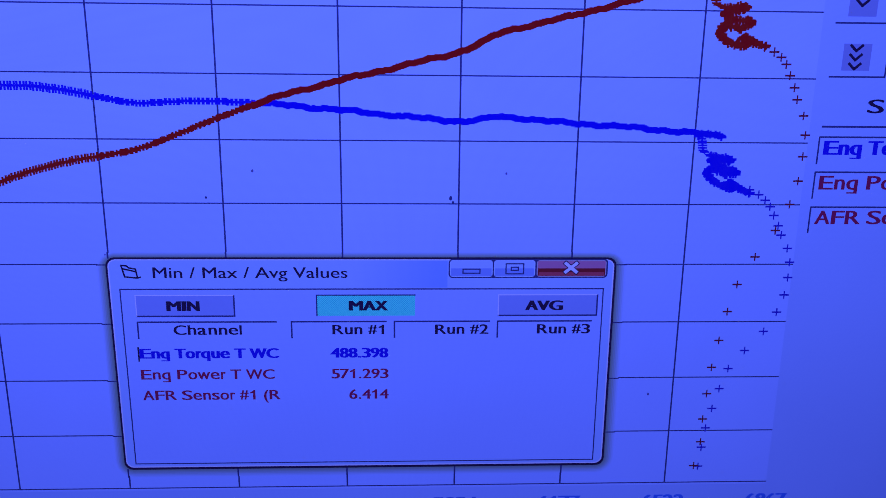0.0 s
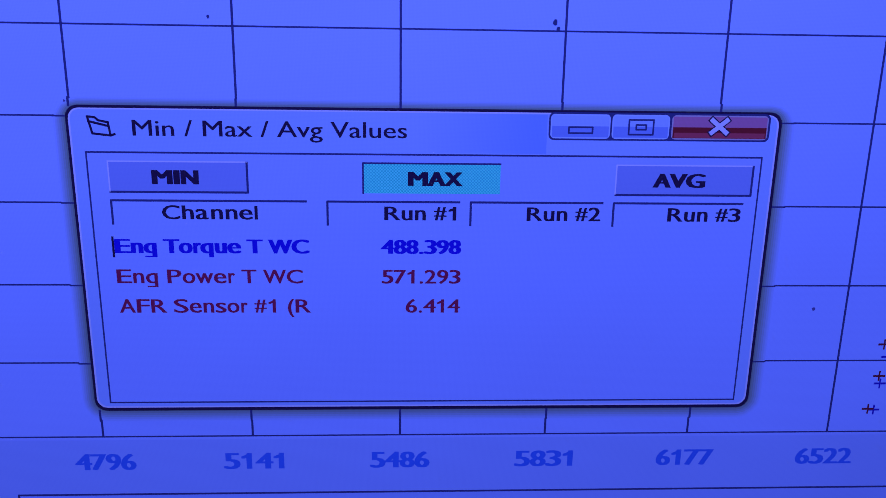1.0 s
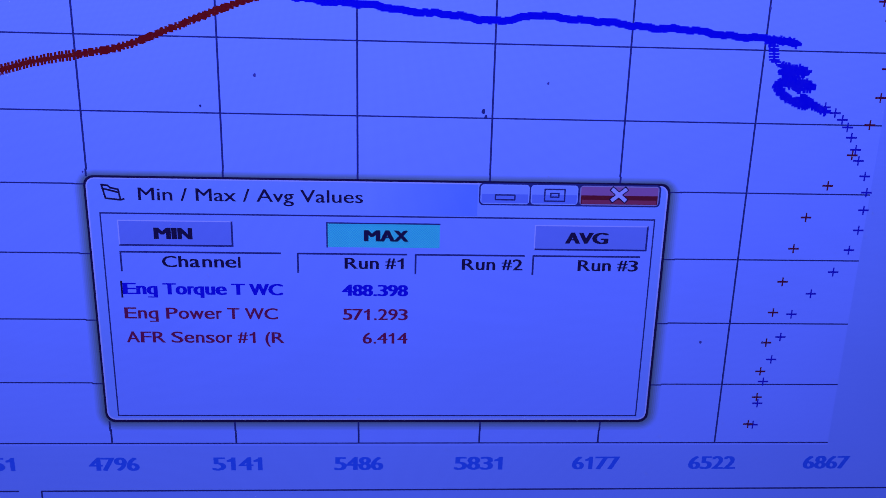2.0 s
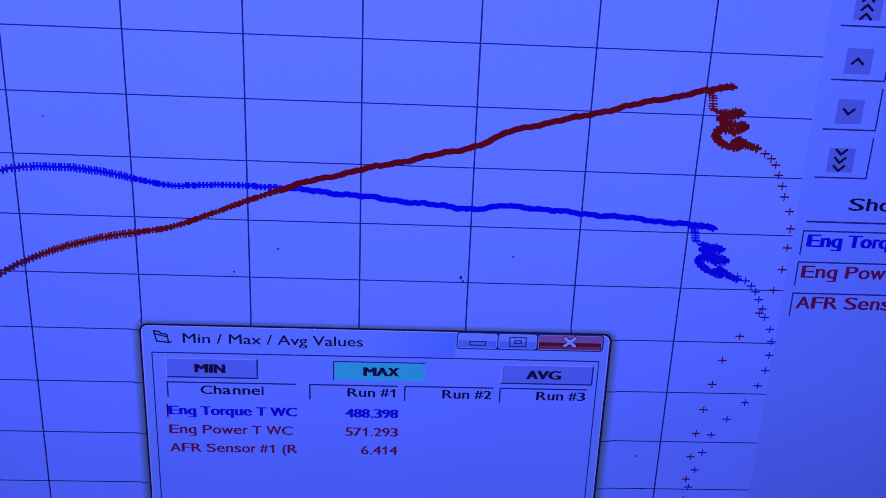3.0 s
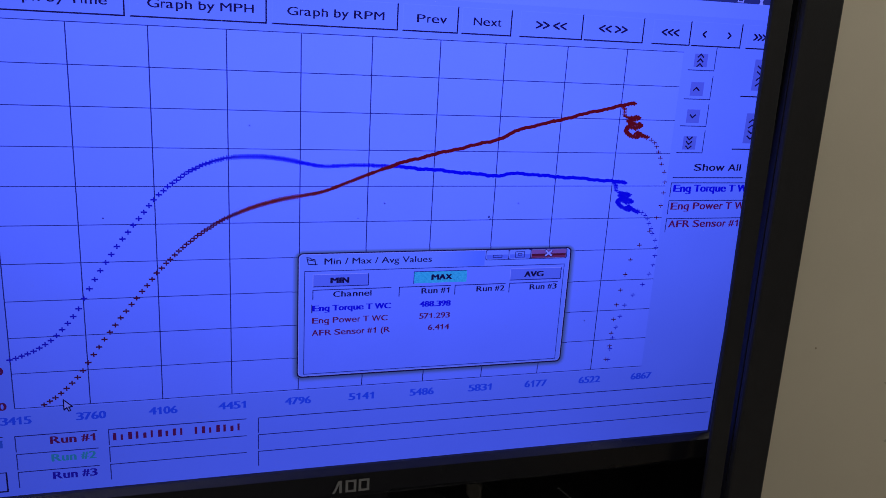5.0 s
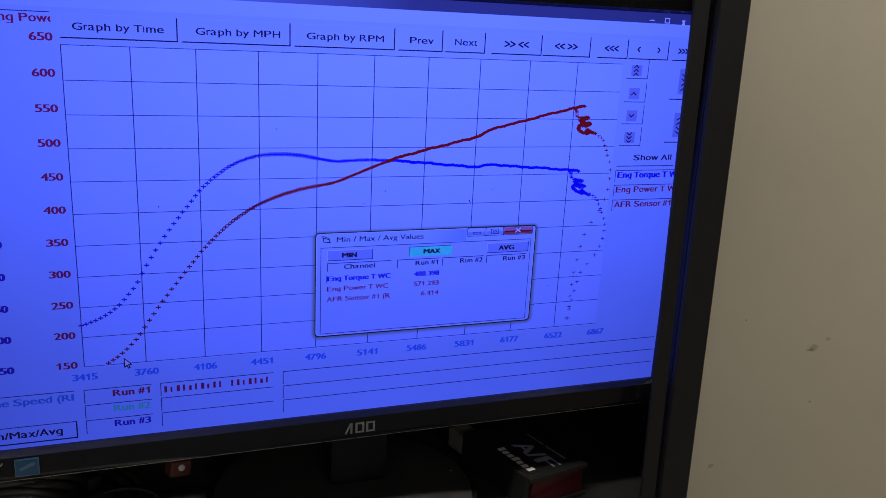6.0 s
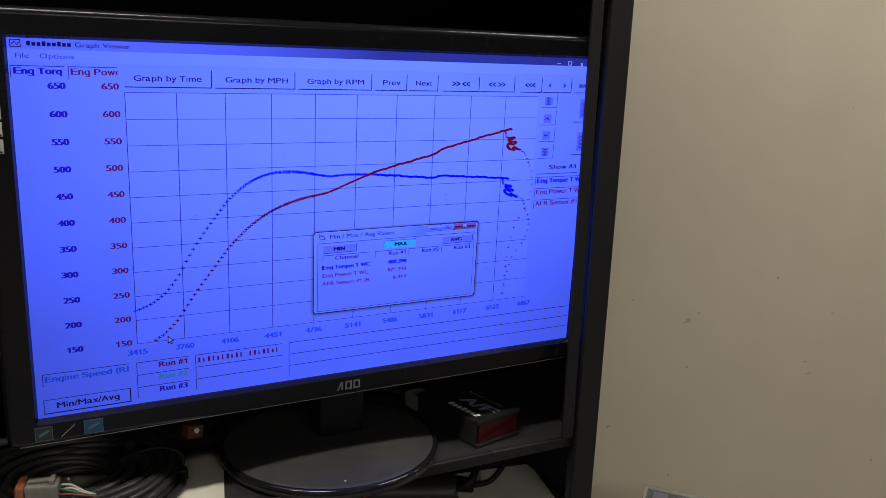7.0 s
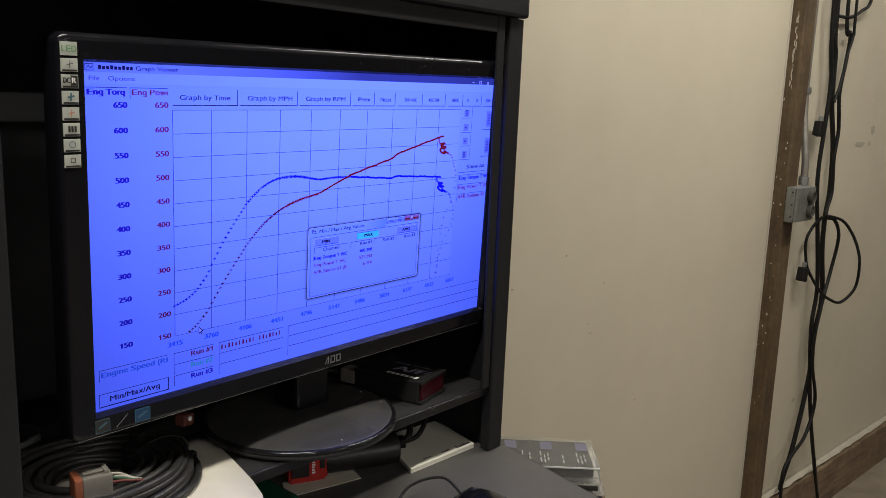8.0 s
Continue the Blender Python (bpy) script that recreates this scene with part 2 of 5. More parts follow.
def spline(pts, n=12, closed=False):
    """Catmull-Rom through the points."""
    p = [Vector(q) for q in pts]
    out = []
    k = len(p)
    for i in range(k if closed else k - 1):
        a = p[(i - 1) % k] if closed or i > 0 else p[0]
        b, c = p[i], p[(i + 1) % k]
        d = p[(i + 2) % k] if closed or i + 2 < k else p[-1]
        for j in range(n):
            t = j / n
            out.append(0.5 * (2 * b + (c - a) * t + (2 * a - 5 * b + 4 * c - d) * t * t + (3 * b - a - 3 * c + d) * t ** 3))
    if not closed:
        out.append(p[-1])
    return out


def tube(pts, r, sides=8, bm=None, closed=False):
    bm = bm or bmesh.new()
    pts = [Vector(p) for p in pts]
    rings, ref = [], Vector((0.31, 0.2, 0.93))
    for i, p in enumerate(pts):
        a = pts[i - 1] if i or closed else p
        b = pts[(i + 1) % len(pts)] if i + 1 < len(pts) or closed else p
        d = (b - a).normalized()
        u = (ref - d * ref.dot(d)).normalized()
        ref = u
        w = d.cross(u)
        rad = r(i / max(1, len(pts) - 1)) if callable(r) else r
        rings.append([bm.verts.new(p + rad * (math.cos(2 * math.pi * s / sides) * u + math.sin(2 * math.pi * s / sides) * w)) for s in range(sides)])
    for i in range(len(rings) - 1 + closed):
        p, q = rings[i], rings[(i + 1) % len(rings)]
        for s in range(sides):
            bm.faces.new((p[s], p[(s + 1) % sides], q[(s + 1) % sides], q[s]))
    if not closed:
        bm.faces.new(rings[0])
        bm.faces.new(rings[-1])
    return bm


def lathe(profile, sides=48, cx=0.0, cy=0.0, bm=None, sx=1.0, sy=1.0):
    """Profile of (radius, z) turned about the upright through (cx, cy)."""
    bm = bm or bmesh.new()
    rings = [[bm.verts.new((cx + sx * r * math.cos(2 * math.pi * s / sides), cy + sy * r * math.sin(2 * math.pi * s / sides), z)) for s in range(sides)] for r, z in profile]
    for p, q in zip(rings, rings[1:]):
        for s in range(sides):
            bm.faces.new((p[s], p[(s + 1) % sides], q[(s + 1) % sides], q[s]))
    bm.faces.new(rings[0])
    bm.faces.new(rings[-1])
    return bm


def outline(pts, z0, z1):
    """An upright prism over a flat outline."""
    bm = bmesh.new()
    lo = [bm.verts.new((x, y, z0)) for x, y in pts]
    hi = [bm.verts.new((x, y, z1)) for x, y in pts]
    k = len(pts)
    for i in range(k):
        bm.faces.new((lo[i], lo[(i + 1) % k], hi[(i + 1) % k], hi[i]))
    bm.faces.new(lo)
    bm.faces.new(hi)
    return bm


GLYPHS = {}
# advance widths of a plain screen grotesque, in thousandths of its size, and the room left of and right of each letter
ADVANCE = {c: w for w, cs in ((222, "ijl"), (278, "ft./ I"), (333, "r()-"), (500, "cksvxyzJ"), (556, "abdeghnopqu0123456789#L"), (584, "<>"), (611, "FTZ"), (667, "ABEKPSVXY"), (722, "CDHNRUw"), (778, "GOQ"), (833, "Mm"), (944, "W")) for c in cs}
BEFORE = {c: w for w, cs in ((80, "BDEFHIKLMNPRUbhiklmnpru("), (38, "CGOQSacdegoqs0235689#"), (90, "1.")) for c in cs}
AFTER = {c: w for w, cs in ((70, "HIMNUadghijlmnqu"), (38, "BCDGOPSQbcepos0235689#"), (195, "1"), (87, ".")) for c in cs}


def glyph(ch):
    """The flat outline of one letter: its vertices and faces."""
    if ch not in GLYPHS:
        c = bpy.data.curves.new("lettering", "FONT")
        c.body, c.resolution_u = ch, 3
        ob = bpy.data.objects.new("lettering", c)
        scene.collection.objects.link(ob)
        me = bpy.data.meshes.new_from_object(ob)
        bpy.data.objects.remove(ob)
        bpy.data.curves.remove(c)
        co = np.array([(v.co.x, v.co.y) for v in me.vertices])
        GLYPHS[ch] = co, [tuple(p.vertices) for p in me.polygons]
        bpy.data.meshes.remove(me)
    return GLYPHS[ch]


def set_line(body):
    """One line set letter by letter with a grotesque's widths and x-height; capitals are 0.69 high."""
    verts, faces, pen = [], [], 0.0
    for ch in body:
        if ch == " ":
            pen += 0.278
            continue
        wide = ADVANCE[ch] / 1000
        left, right = BEFORE.get(ch, 14) / 1000, wide - AFTER.get(ch, 14) / 1000
        if ch == "1":
            co = np.array([(0.17, 0), (0.268, 0), (0.268, 0.682), (0.195, 0.682), (0.17, 0.61), (0.0, 0.53), (0.0, 0.44), (0.17, 0.5)])
            fs = [(0, 1, 2, 3, 4, 7), (4, 5, 6, 7)]
        elif ch == "g":
            co, fs = glyph("q")
            stem, low = co[:, 0].max(), co[:, 1].min()
            tail = np.array([(co[:, 0].min() + 0.04, low), (stem - 0.02, low), (stem - 0.02, low + 0.075), (co[:, 0].min() + 0.04, low + 0.075)])
            fs = fs + [tuple(len(co) + i for i in range(4))]
            co = np.vstack((co, tail))
        else:
            co, fs = glyph(ch)
        x0, x1 = co[:, 0].min(), co[:, 0].max()
        xs = pen + left + (co[:, 0] - x0) * (right - left) / (x1 - x0)
        if ch.islower():
            ys = np.interp(co[:, 1], (-0.23, 0, 0.449, 0.682), (-0.2, 0, 0.51, 0.69))
        elif ch == "#":
            ys = (co[:, 1] + 0.081) * 0.97
        else:
            ys = co[:, 1] * 0.69 / 0.682
        n = len(verts)
        verts += list(zip(xs, ys))
        faces += [tuple(n + i for i in f) for f in fs]
        pen += wide
    return np.array(verts), faces


def set_plain(body):
    """One line as the built-in font sets it."""
    c = bpy.data.curves.new("lettering", "FONT")
    c.body, c.resolution_u = body, 3
    ob = bpy.data.objects.new("lettering", c)
    scene.collection.objects.link(ob)
    me = bpy.data.meshes.new_from_object(ob)
    bpy.data.objects.remove(ob)
    bpy.data.curves.remove(c)
    co, faces = np.array([(v.co.x, v.co.y) for v in me.vertices]), [tuple(p.vertices) for p in me.polygons]
    bpy.data.meshes.remove(me)
    return co, faces


def lettering(name, body, x0, x1, z, cap, material, parent, y=-0.0008, bold=0.02, m=None, plain=False, cut=None):
    """Writing fitted between x0 and x1, its capitals cap high and centred on z, in the plane y of its parent; cut: where its box ends it."""
    co, faces = set_plain(body) if plain else set_line(body)
    w0, w1 = co[:, 0].min(), co[:, 0].max()
    out = np.empty((len(co), 3))
    wide = cap * bold * 4.5
    out[:, 0] = x0 + wide / 2 + (co[:, 0] - w0) * (x1 - x0 - wide) / (w1 - w0)
    out[:, 1] = y
    out[:, 2] = z - cap / 2 + co[:, 1] * cap / 0.69
    # struck several times side by side, as bold screen letters are
    strikes = [-0.5, -0.17, 0.17, 0.5] if bold > 0.015 else ([-0.5, 0.5] if bold > 0.004 else [0.0])
    verts, all_faces = [], []
    for q, s in enumerate(strikes):
        n = len(verts)
        moved = out + np.array((s * wide, -0.000002 * q, 0))
        verts += [tuple(v) for v in moved]
        all_faces += [tuple(n + i for i in f) for f in faces]
    me = bpy.data.meshes.new(name)
    me.from_pydata(verts, [], all_faces)
    if cut is not None:
        bm = bmesh.new()
        bm.from_mesh(me)
        bmesh.ops.bisect_plane(bm, geom=bm.verts[:] + bm.edges[:] + bm.faces[:], plane_co=(cut, 0, 0), plane_no=(1, 0, 0), clear_outer=True)
        bm.to_mesh(me)
        bm.free()
    me.materials.append(material)
    ob = new(name, me)
    ob.parent = parent
    if m:
        ob.matrix_local = m
    return ob


def quad(bm, x0, x1, z0, z1, y):
    bm.faces.new([bm.verts.new(p) for p in ((x0, y, z0), (x1, y, z0), (x1, y, z1), (x0, y, z1))])
    return bm


def stroke(bm, a, b, w, y):
    a, b = Vector((a[0], 0, a[1])), Vector((b[0], 0, b[1]))
    d = (b - a).normalized()
    n = Vector((-d.z, 0, d.x)) * w / 2
    e = d * w * 0.3
    bm.faces.new([bm.verts.new((p.x, y, p.z)) for p in (a - n - e, b - n + e, b + n + e, a + n - e)])
    return bm


def bars(name, x0, x1, z, cap, count, material, parent, y=-0.0008, gaps=()):
    """Plain bars in place of writing."""
    bm = bmesh.new()
    step = (x1 - x0) / count
    for i in range(count):
        if i not in gaps:
            quad(bm, x0 + step * (i + 0.12), x0 + step * (i + 0.86), z - cap / 2, z + cap * (0.5 if i % 3 == 0 else 0.28), y)
    return part(name, bm, material, parent)

# ---- the room ----
# the cabinet stands a little askew to the wall: along the wall, out of it, up
ROOM = pose(0.9, 0.35, 0, 0, 0, -5)
CEIL = H + 1.4


def slab(name, b, material, label, category="wall"):
    ob = tagged(part(name, b, material), label, category, kind="structure")
    ob.matrix_world = ROOM
    return ob


slab("floor", box(-5, 6, -6.4, 0.1, -0.12, 0), M_FLOOR, "stained bare concrete shop floor", "floor")
slab("ceiling", box(-5, 6, -6.4, 0.1, CEIL, CEIL + 0.1), M_CEIL, "pale painted shop ceiling", "ceiling")
wall_north = slab("wall_north", box(-5, 6, 0, 0.12, 0, CEIL), M_WALL, "cream painted wall with scuffs and stains")
slab("wall_south", box(-5, 6, -6.52, -6.4, 0, CEIL), M_DARKWALL, "unseen wall, made dark to keep reflections in the bezel black")
slab("wall_east", box(6, 6.12, -6.4, 0, 0, CEIL), M_WALL, "plain cream painted wall")
slab("wall_west", box(-5.12, -5, -6.4, 0, 0, CEIL), M_DARKWALL, "unseen wall, made dark to keep reflections in the bezel black")

rnd = random.Random(21)
bm = bmesh.new()
rows = []
for i in range(121):
    # a rough-sawn plank with a chewed upper edge
    u = 1.13 + 4.86 * i / 120
    top = 0.161 + rnd.uniform(-0.0025, 0.002) - (0.006 if rnd.random() < 0.08 else 0)
    out = -0.031 + rnd.uniform(-0.0012, 0.0012)
    rows.append([bm.verts.new(p) for p in ((u, -0.002, 0.001), (u, out, 0.001), (u, out - 0.001, 0.08), (u, out, top - 0.006), (u, out + 0.005, top), (u, -0.002, top + 0.001))])
for p, q in zip(rows, rows[1:]):
    for k in range(6):
        bm.faces.new((p[k], p[(k + 1) % 6], q[(k + 1) % 6], q[k]))
bm.faces.new(rows[0])
bm.faces.new(rows[-1])
slab("baseboard", bm, M_WOOD2, "worn bare timber plank along the foot of the wall", "baseboard")
bm = bmesh.new()
rows = []
for i in range(141):
    u = 1.125 + 4.86 * i / 140
    rows.append([bm.verts.new(p) for p in ((u, -0.001, 0.1655), (u, -0.022 + rnd.uniform(-0.004, 0.003), 0.1652), (u, -0.02, 0.1668), (u, -0.003, 0.17), (u, -0.002, 0.176 + rnd.uniform(-0.002, 0.003)), (u, -0.001, 0.178))])
for p, q in zip(rows, rows[1:]):
    for k in range(6):
        bm.faces.new((p[k], p[(k + 1) % 6], q[(k + 1) % 6], q[k]))
slab("trim", bm, M_PAINT, "ragged old white paint along the top of the plank", "trim")


def wall_mark(u, z, w, h, material, seed, label):
    rnd = random.Random(seed)
    bm = bmesh.new()
    ring = []
    for i in range(14):
        a = 2 * math.pi * i / 14
        s = 0.55 + 0.6 * rnd.random()
        ring.append(bm.verts.new((u + w / 2 * s * math.cos(a), -0.0012, z + h / 2 * s * math.sin(a))))
    bm.faces.new(ring)
    part("scuff_mark", bm, material, wall_north, label)


for i, (u, z, w, h) in enumerate([(-0.11, -0.26, 0.012, 0.01), (-0.12, -0.264, 0.005, 0.004), (-0.089, -0.249, 0.008, 0.006), (-0.104, -0.344, 0.008, 0.004), (0.173, -0.363, 0.012, 0.005), (-0.255, -0.433, 0.0102, 0.0061), (1.642, 0.023, 0.085, 0.0212), (1.725, 0.023, 0.0253, 0.0253), (1.744, 0.07, 0.042, 0.042), (0.224, -0.274, 0.008, 0.006), (0.207, 0.104, 0.004, 0.003), (1.342, -0.82, 0.03, 0.02)]):
    wall_mark(u, H + z, w, h, M_SMUDGE, i, "greyish scuff")
for i, (u, z, w, h) in enumerate([(0.184, -0.387, 0.017, 0.0022), (-0.12, -0.544, 0.005, 0.005), (0.387, -0.594, 0.006, 0.006), (0.08, -0.197, 0.006, 0.004), (-0.228, -0.216, 0.003, 0.003), (-0.115, -0.262, 0.004, 0.003)]):
    wall_mark(u, H + z, w, h, M_SCUFFD, 50 + i, "small dark mark")

# ---- the timber post with conduit and box ----
post = thing("timber_post", ROOM @ pose(1.025, -0.042, 0), "old brown timber post against the wall with paint flecks", "post")
part("post_shaft", box(0, 0.068, 0, 0.0405, 0.002, CEIL - 0.002, 0.006, seg=4), M_WOOD, post)
rnd = random.Random(4)
for i in range(44):
    # runs of paint high up, crumbs of it lower down
    z = H + (0.19 + 0.01 * i + rnd.uniform(0, 0.01) if i < 20 else rnd.uniform(-0.75, 0.16))
    w, h = (rnd.uniform(0.0015, 0.003), rnd.uniform(0.004, 0.02)) if i < 20 else (rnd.uniform(0.001, 0.004), rnd.uniform(0.002, 0.009))
    y = 0.021 + rnd.uniform(-0.004, 0.004) if i < 20 else rnd.uniform(0.009, 0.037)
    bm = bmesh.new()
    ring = [(y + w * (0.3 + 0.7 * rnd.random()) * math.cos(k * 0.785), z + h * (0.3 + 0.7 * rnd.random()) * math.sin(k * 0.785)) for k in range(8)]
    base = [bm.verts.new((0.0005, a, b)) for a, b in ring]
    face = [bm.verts.new((-0.0008, y + (a - y) * 0.8, z + (b - z) * 0.8)) for a, b in ring]
    bm.faces.new(face)
    for k in range(8):
        bm.faces.new((base[k], base[(k + 1) % 8], face[(k + 1) % 8], face[k]))
    part("paint_fleck", bm, M_PAINT, post, "white paint fleck")

bm = bmesh.new()
rows = []
for i in range(90):
    z = (CEIL - 0.002) * i / 89
    w = 1.019 + rnd.uniform(-0.0015, 0.0025)
    rows.append([bm.verts.new(p) for p in ((w, -0.001, z), (w + 0.0015, -0.0022, z), (1.0246, -0.004, z), (1.0246, -0.001, z))])
for p, q in zip(rows, rows[1:]):
    for k in range(4):
        bm.faces.new((p[k], p[(k + 1) % 4], q[(k + 1) % 4], q[k]))
slab("trim", bm, M_PAINT, "ragged bead of old white paint beside the post", "trim")
conduit = thing("steel_conduit", ROOM @ pose(1.112, 0, 0), "galvanised steel conduit pipe clipped beside the post", "conduit")
part("pipe", tube(spline([(0.031, -0.0135, CEIL - 0.004), (0.028, -0.014, H + 0.281), (0.028, -0.015, H + 0.192), (0.025, -0.02, H + 0.121), (0.011, -0.037, H + 0.04), (0.004, -0.048, H - 0.022), (0.001, -0.05, H - 0.076)], 8), 0.0103, 12), M_CONDUIT, conduit, smooth=True)
part("pipe_clamp", box(-0.004, 0.044, -0.0275, -0.001, H + 0.174, H + 0.196, 0.005), M_GALV, conduit)
part("clamp_screw", box(-0.002, 0.007, -0.031, -0.028, H + 0.18, H + 0.189, 0.002), M_GALV, conduit)
part("coupling", tube([(0.001, -0.05, H - 0.063), (0.001, -0.05, H - 0.0875)], 0.0143, 14), M_GALV, conduit)

jb = thing("junction_box", ROOM @ pose(1.021, -0.076, H - 0.191), "galvanised steel outlet box on the timber post", "junction box")
part("box_body", box(0, 0.125, 0.007, 0.0335, 0, 0.1025, 0.006, seg=3), M_BOX, jb)
part("cover_plate", box(0.002, 0.123, -0.001, 0.0065, 0.002, 0.1005, 0.003), M_BOX, jb)
for z in (0.031, 0.072):
    bm = lathe([(0.019, 0), (0.019, 0.011), (0.0155, 0.0135), (0.011, 0.01)], 20)
    bmesh.ops.transform(bm, matrix=pose(0.085, -0.0012, z, 90), verts=bm.verts)
    part("socket", bm, M_SOCKET, jb, "dull dark round socket face")
for z in (0.018, 0.052, 0.088):
    bm = lathe([(0.0027, 0), (0.0027, 0.0027)], 10)
    bmesh.ops.transform(bm, matrix=pose(0.0, 0.0126, z, 0, -90), verts=bm.verts)
    part("screw", bm, M_STICK_B, jb)

# ---- hanging cables ----


def hang(label, pts, r):
    ob = tagged(part("hanging_cable", tube(spline(pts, 10), r, 8), M_CABLE, smooth=True), label, "cable", "cables on the wall")
    ob.matrix_world = ROOM
    return ob


hang("thick black cable hanging down the wall", [(1.222, -0.020, CEIL - 0.002), (1.276, -0.022, H + 0.454), (1.304, -0.022, H + 0.293), (1.318, -0.022, H + 0.157), (1.367, -0.022, H + 0.019), (1.383, -0.022, H - 0.125), (1.371, -0.022, H - 0.205), (1.378, -0.022, H - 0.307), (1.423, -0.022, H - 0.483), (1.388, -0.022, H - 0.612), (1.399, -0.022, H - 0.702), (1.371, -0.022, H - 0.844), (1.323, -0.022, H - 0.991), (1.277, -0.022, H - 1.077), (1.275, -0.022, H - 1.142), (1.247, -0.060, 0.010)], 0.0075)
hang("black cable hanging down the wall", [(1.201, -0.020, CEIL - 0.002), (1.220, -0.035, H + 0.448), (1.261, -0.035, H + 0.224), (1.258, -0.035, H + 0.106), (1.246, -0.035, H - 0.038), (1.257, -0.035, H - 0.125), (1.299, -0.035, H - 0.262), (1.342, -0.035, H - 0.431), (1.332, -0.035, H - 0.551), (1.357, -0.035, H - 0.690), (1.382, -0.035, H - 0.782), (1.426, -0.035, H - 0.913), (1.487, -0.035, H - 1.054), (1.569, -0.035, H - 1.233), (1.576, -0.060, 0.010)], 0.0063)
hang("black cable crossing the others on the wall", [(1.312, -0.020, CEIL - 0.002), (1.354, -0.022, H + 0.462), (1.398, -0.022, H + 0.366), (1.389, -0.022, H + 0.280), (1.349, -0.030, H + 0.184), (1.375, -0.030, H + 0.072), (1.366, -0.030, H - 0.016), (1.380, -0.030, H - 0.124), (1.353, -0.030, H - 0.198), (1.391, -0.045, H - 0.213), (1.427, -0.050, H - 0.271), (1.422, -0.040, H - 0.384), (1.363, -0.048, H - 0.478), (1.335, -0.048, H - 0.596), (1.349, -0.048, H - 0.694), (1.402, -0.048, H - 0.823), (1.356, -0.048, H - 0.931), (1.269, -0.048, H - 0.976), (1.214, -0.048, H - 1.018), (1.216, -0.048, H - 1.112), (1.213, -0.060, 0.010)], 0.0057)
hang("black cable looped in a coil on the wall", [(1.307, -0.050, H - 0.192), (1.411, -0.060, H - 0.213), (1.449, -0.080, H - 0.253), (1.463, -0.100, H - 0.304), (1.468, -0.110, H - 0.358), (1.482, -0.100, H - 0.437), (1.432, -0.080, H - 0.481), (1.388, -0.060, H - 0.470), (1.324, -0.050, H - 0.433), (1.268, -0.030, H - 0.364), (1.259, -0.022, H - 0.322), (1.248, -0.022, H - 0.268), (1.271, -0.030, H - 0.224), (1.282, -0.050, H - 0.194)], 0.0048)
hang("black cable loop hanging high on the wall", [(1.277, -0.022, H + 0.410), (1.306, -0.022, H + 0.410), (1.383, -0.022, H + 0.414), (1.464, -0.022, H + 0.440), (1.531, -0.022, H + 0.481), (1.525, -0.022, H + 0.618), (1.446, -0.022, H + 0.752), (1.325, -0.022, H + 0.786)], 0.0053)
hang("thin black cable joining the others on the wall", [(1.366, -0.020, CEIL - 0.002), (1.387, -0.034, H + 0.466), (1.393, -0.034, H + 0.365), (1.362, -0.034, H + 0.296), (1.335, -0.034, H + 0.208), (1.305, -0.034, H + 0.156)], 0.0044)
for u, z in ((1.228, H + 0.076), (1.229, H - 0.372)):
    pl = thing("cable_plug", ROOM @ pose(u, -0.03, z, 0, 12, 0), "black plug on the end of a hanging cable", "plug", "cable plugs")
    part("plug_body", box(-0.016, 0.016, -0.0124, 0.0124, -0.023, 0.021, 0.0045), M_CABLE, pl)
    part("plug_tip", box(-0.007, 0.007, -0.0053, 0.0053, 0.0215, 0.037, 0.0018), M_GALV, pl)

# ---- the cabinet ----
cab = thing("rack_cabinet", pose(0, 0, 0), "black powder-coated steel computer cabinet with an open bay", "cabinet")


def leaning(bm):
    """The right-hand side of the cabinet leans in a little towards its foot."""
    for v in bm.verts:
        v.co.x += 0.009 * (v.co.z - H - 0.21) if v.co.z < H + 0.21 else 0
    return bm


part("side_panel", leaning(box(0.2875, 0.297, -0.016, 0.325, 0.02, H + 0.6, 0.002)), M_CAB, cab)
part("side_panel", box(-0.303, -0.291, -0.019, 0.325, 0.02, H + 0.6, 0.002), M_CAB, cab)
part("front_flange", leaning(box(0.272, 0.297, -0.0215, -0.0165, H - 0.302, H + 0.2175, 0.0015)), M_CAB, cab)
part("front_flange", box(-0.303, -0.275, -0.0215, -0.0165, H - 0.302, H + 0.2175, 0.0015), M_CAB, cab)
part("flange_return", leaning(box(0.272, 0.274, -0.0163, -0.0085, H - 0.302, H + 0.2175, 0.0006)), M_CAB, cab)
part("inner_header", box(-0.2745, 0.2505, -0.0208, -0.0174, H + 0.1995, H + 0.2172, 0.0012), M_CAB, cab)
part("inner_upright", box(0.2508, 0.2635, -0.0208, -0.0174, H - 0.218, H + 0.2172, 0.0012), M_CAB, cab)
part("back_panel", box(-0.29, 0.285, 0.315, 0.325, 0.02, H + 0.598), M_BAY, cab)
part("top_panel", box(-0.303, 0.298, -0.02, 0.325, H + 0.601, H + 0.615, 0.002), M_CAB, cab)
part("head_fascia", box(-0.303, 0.2985, -0.028, -0.0175, H + 0.218, H + 0.6, 0.004), M_CAB, cab)
part("bay_ceiling", box(-0.29, 0.285, -0.016, 0.314, H + 0.2185, H + 0.228), M_BAY, cab)
part("lower_front", box(-0.303, 0.303, -0.03, -0.0195, 0.02, H - 0.33, 0.002), M_CAB, cab)
part("plinth", box(-0.3, 0.3, -0.01, 0.32, 0.0, 0.019), M_CAB, cab)

shelf = thing("bay_shelf", pose(0, 0, H - 0.237), "dusty black shelf inside the cabinet", "shelf")
part("shelf_board", box(-0.289, 0.2845, -0.0075, 0.312, 0.006, 0.0155), M_SHELF, shelf)
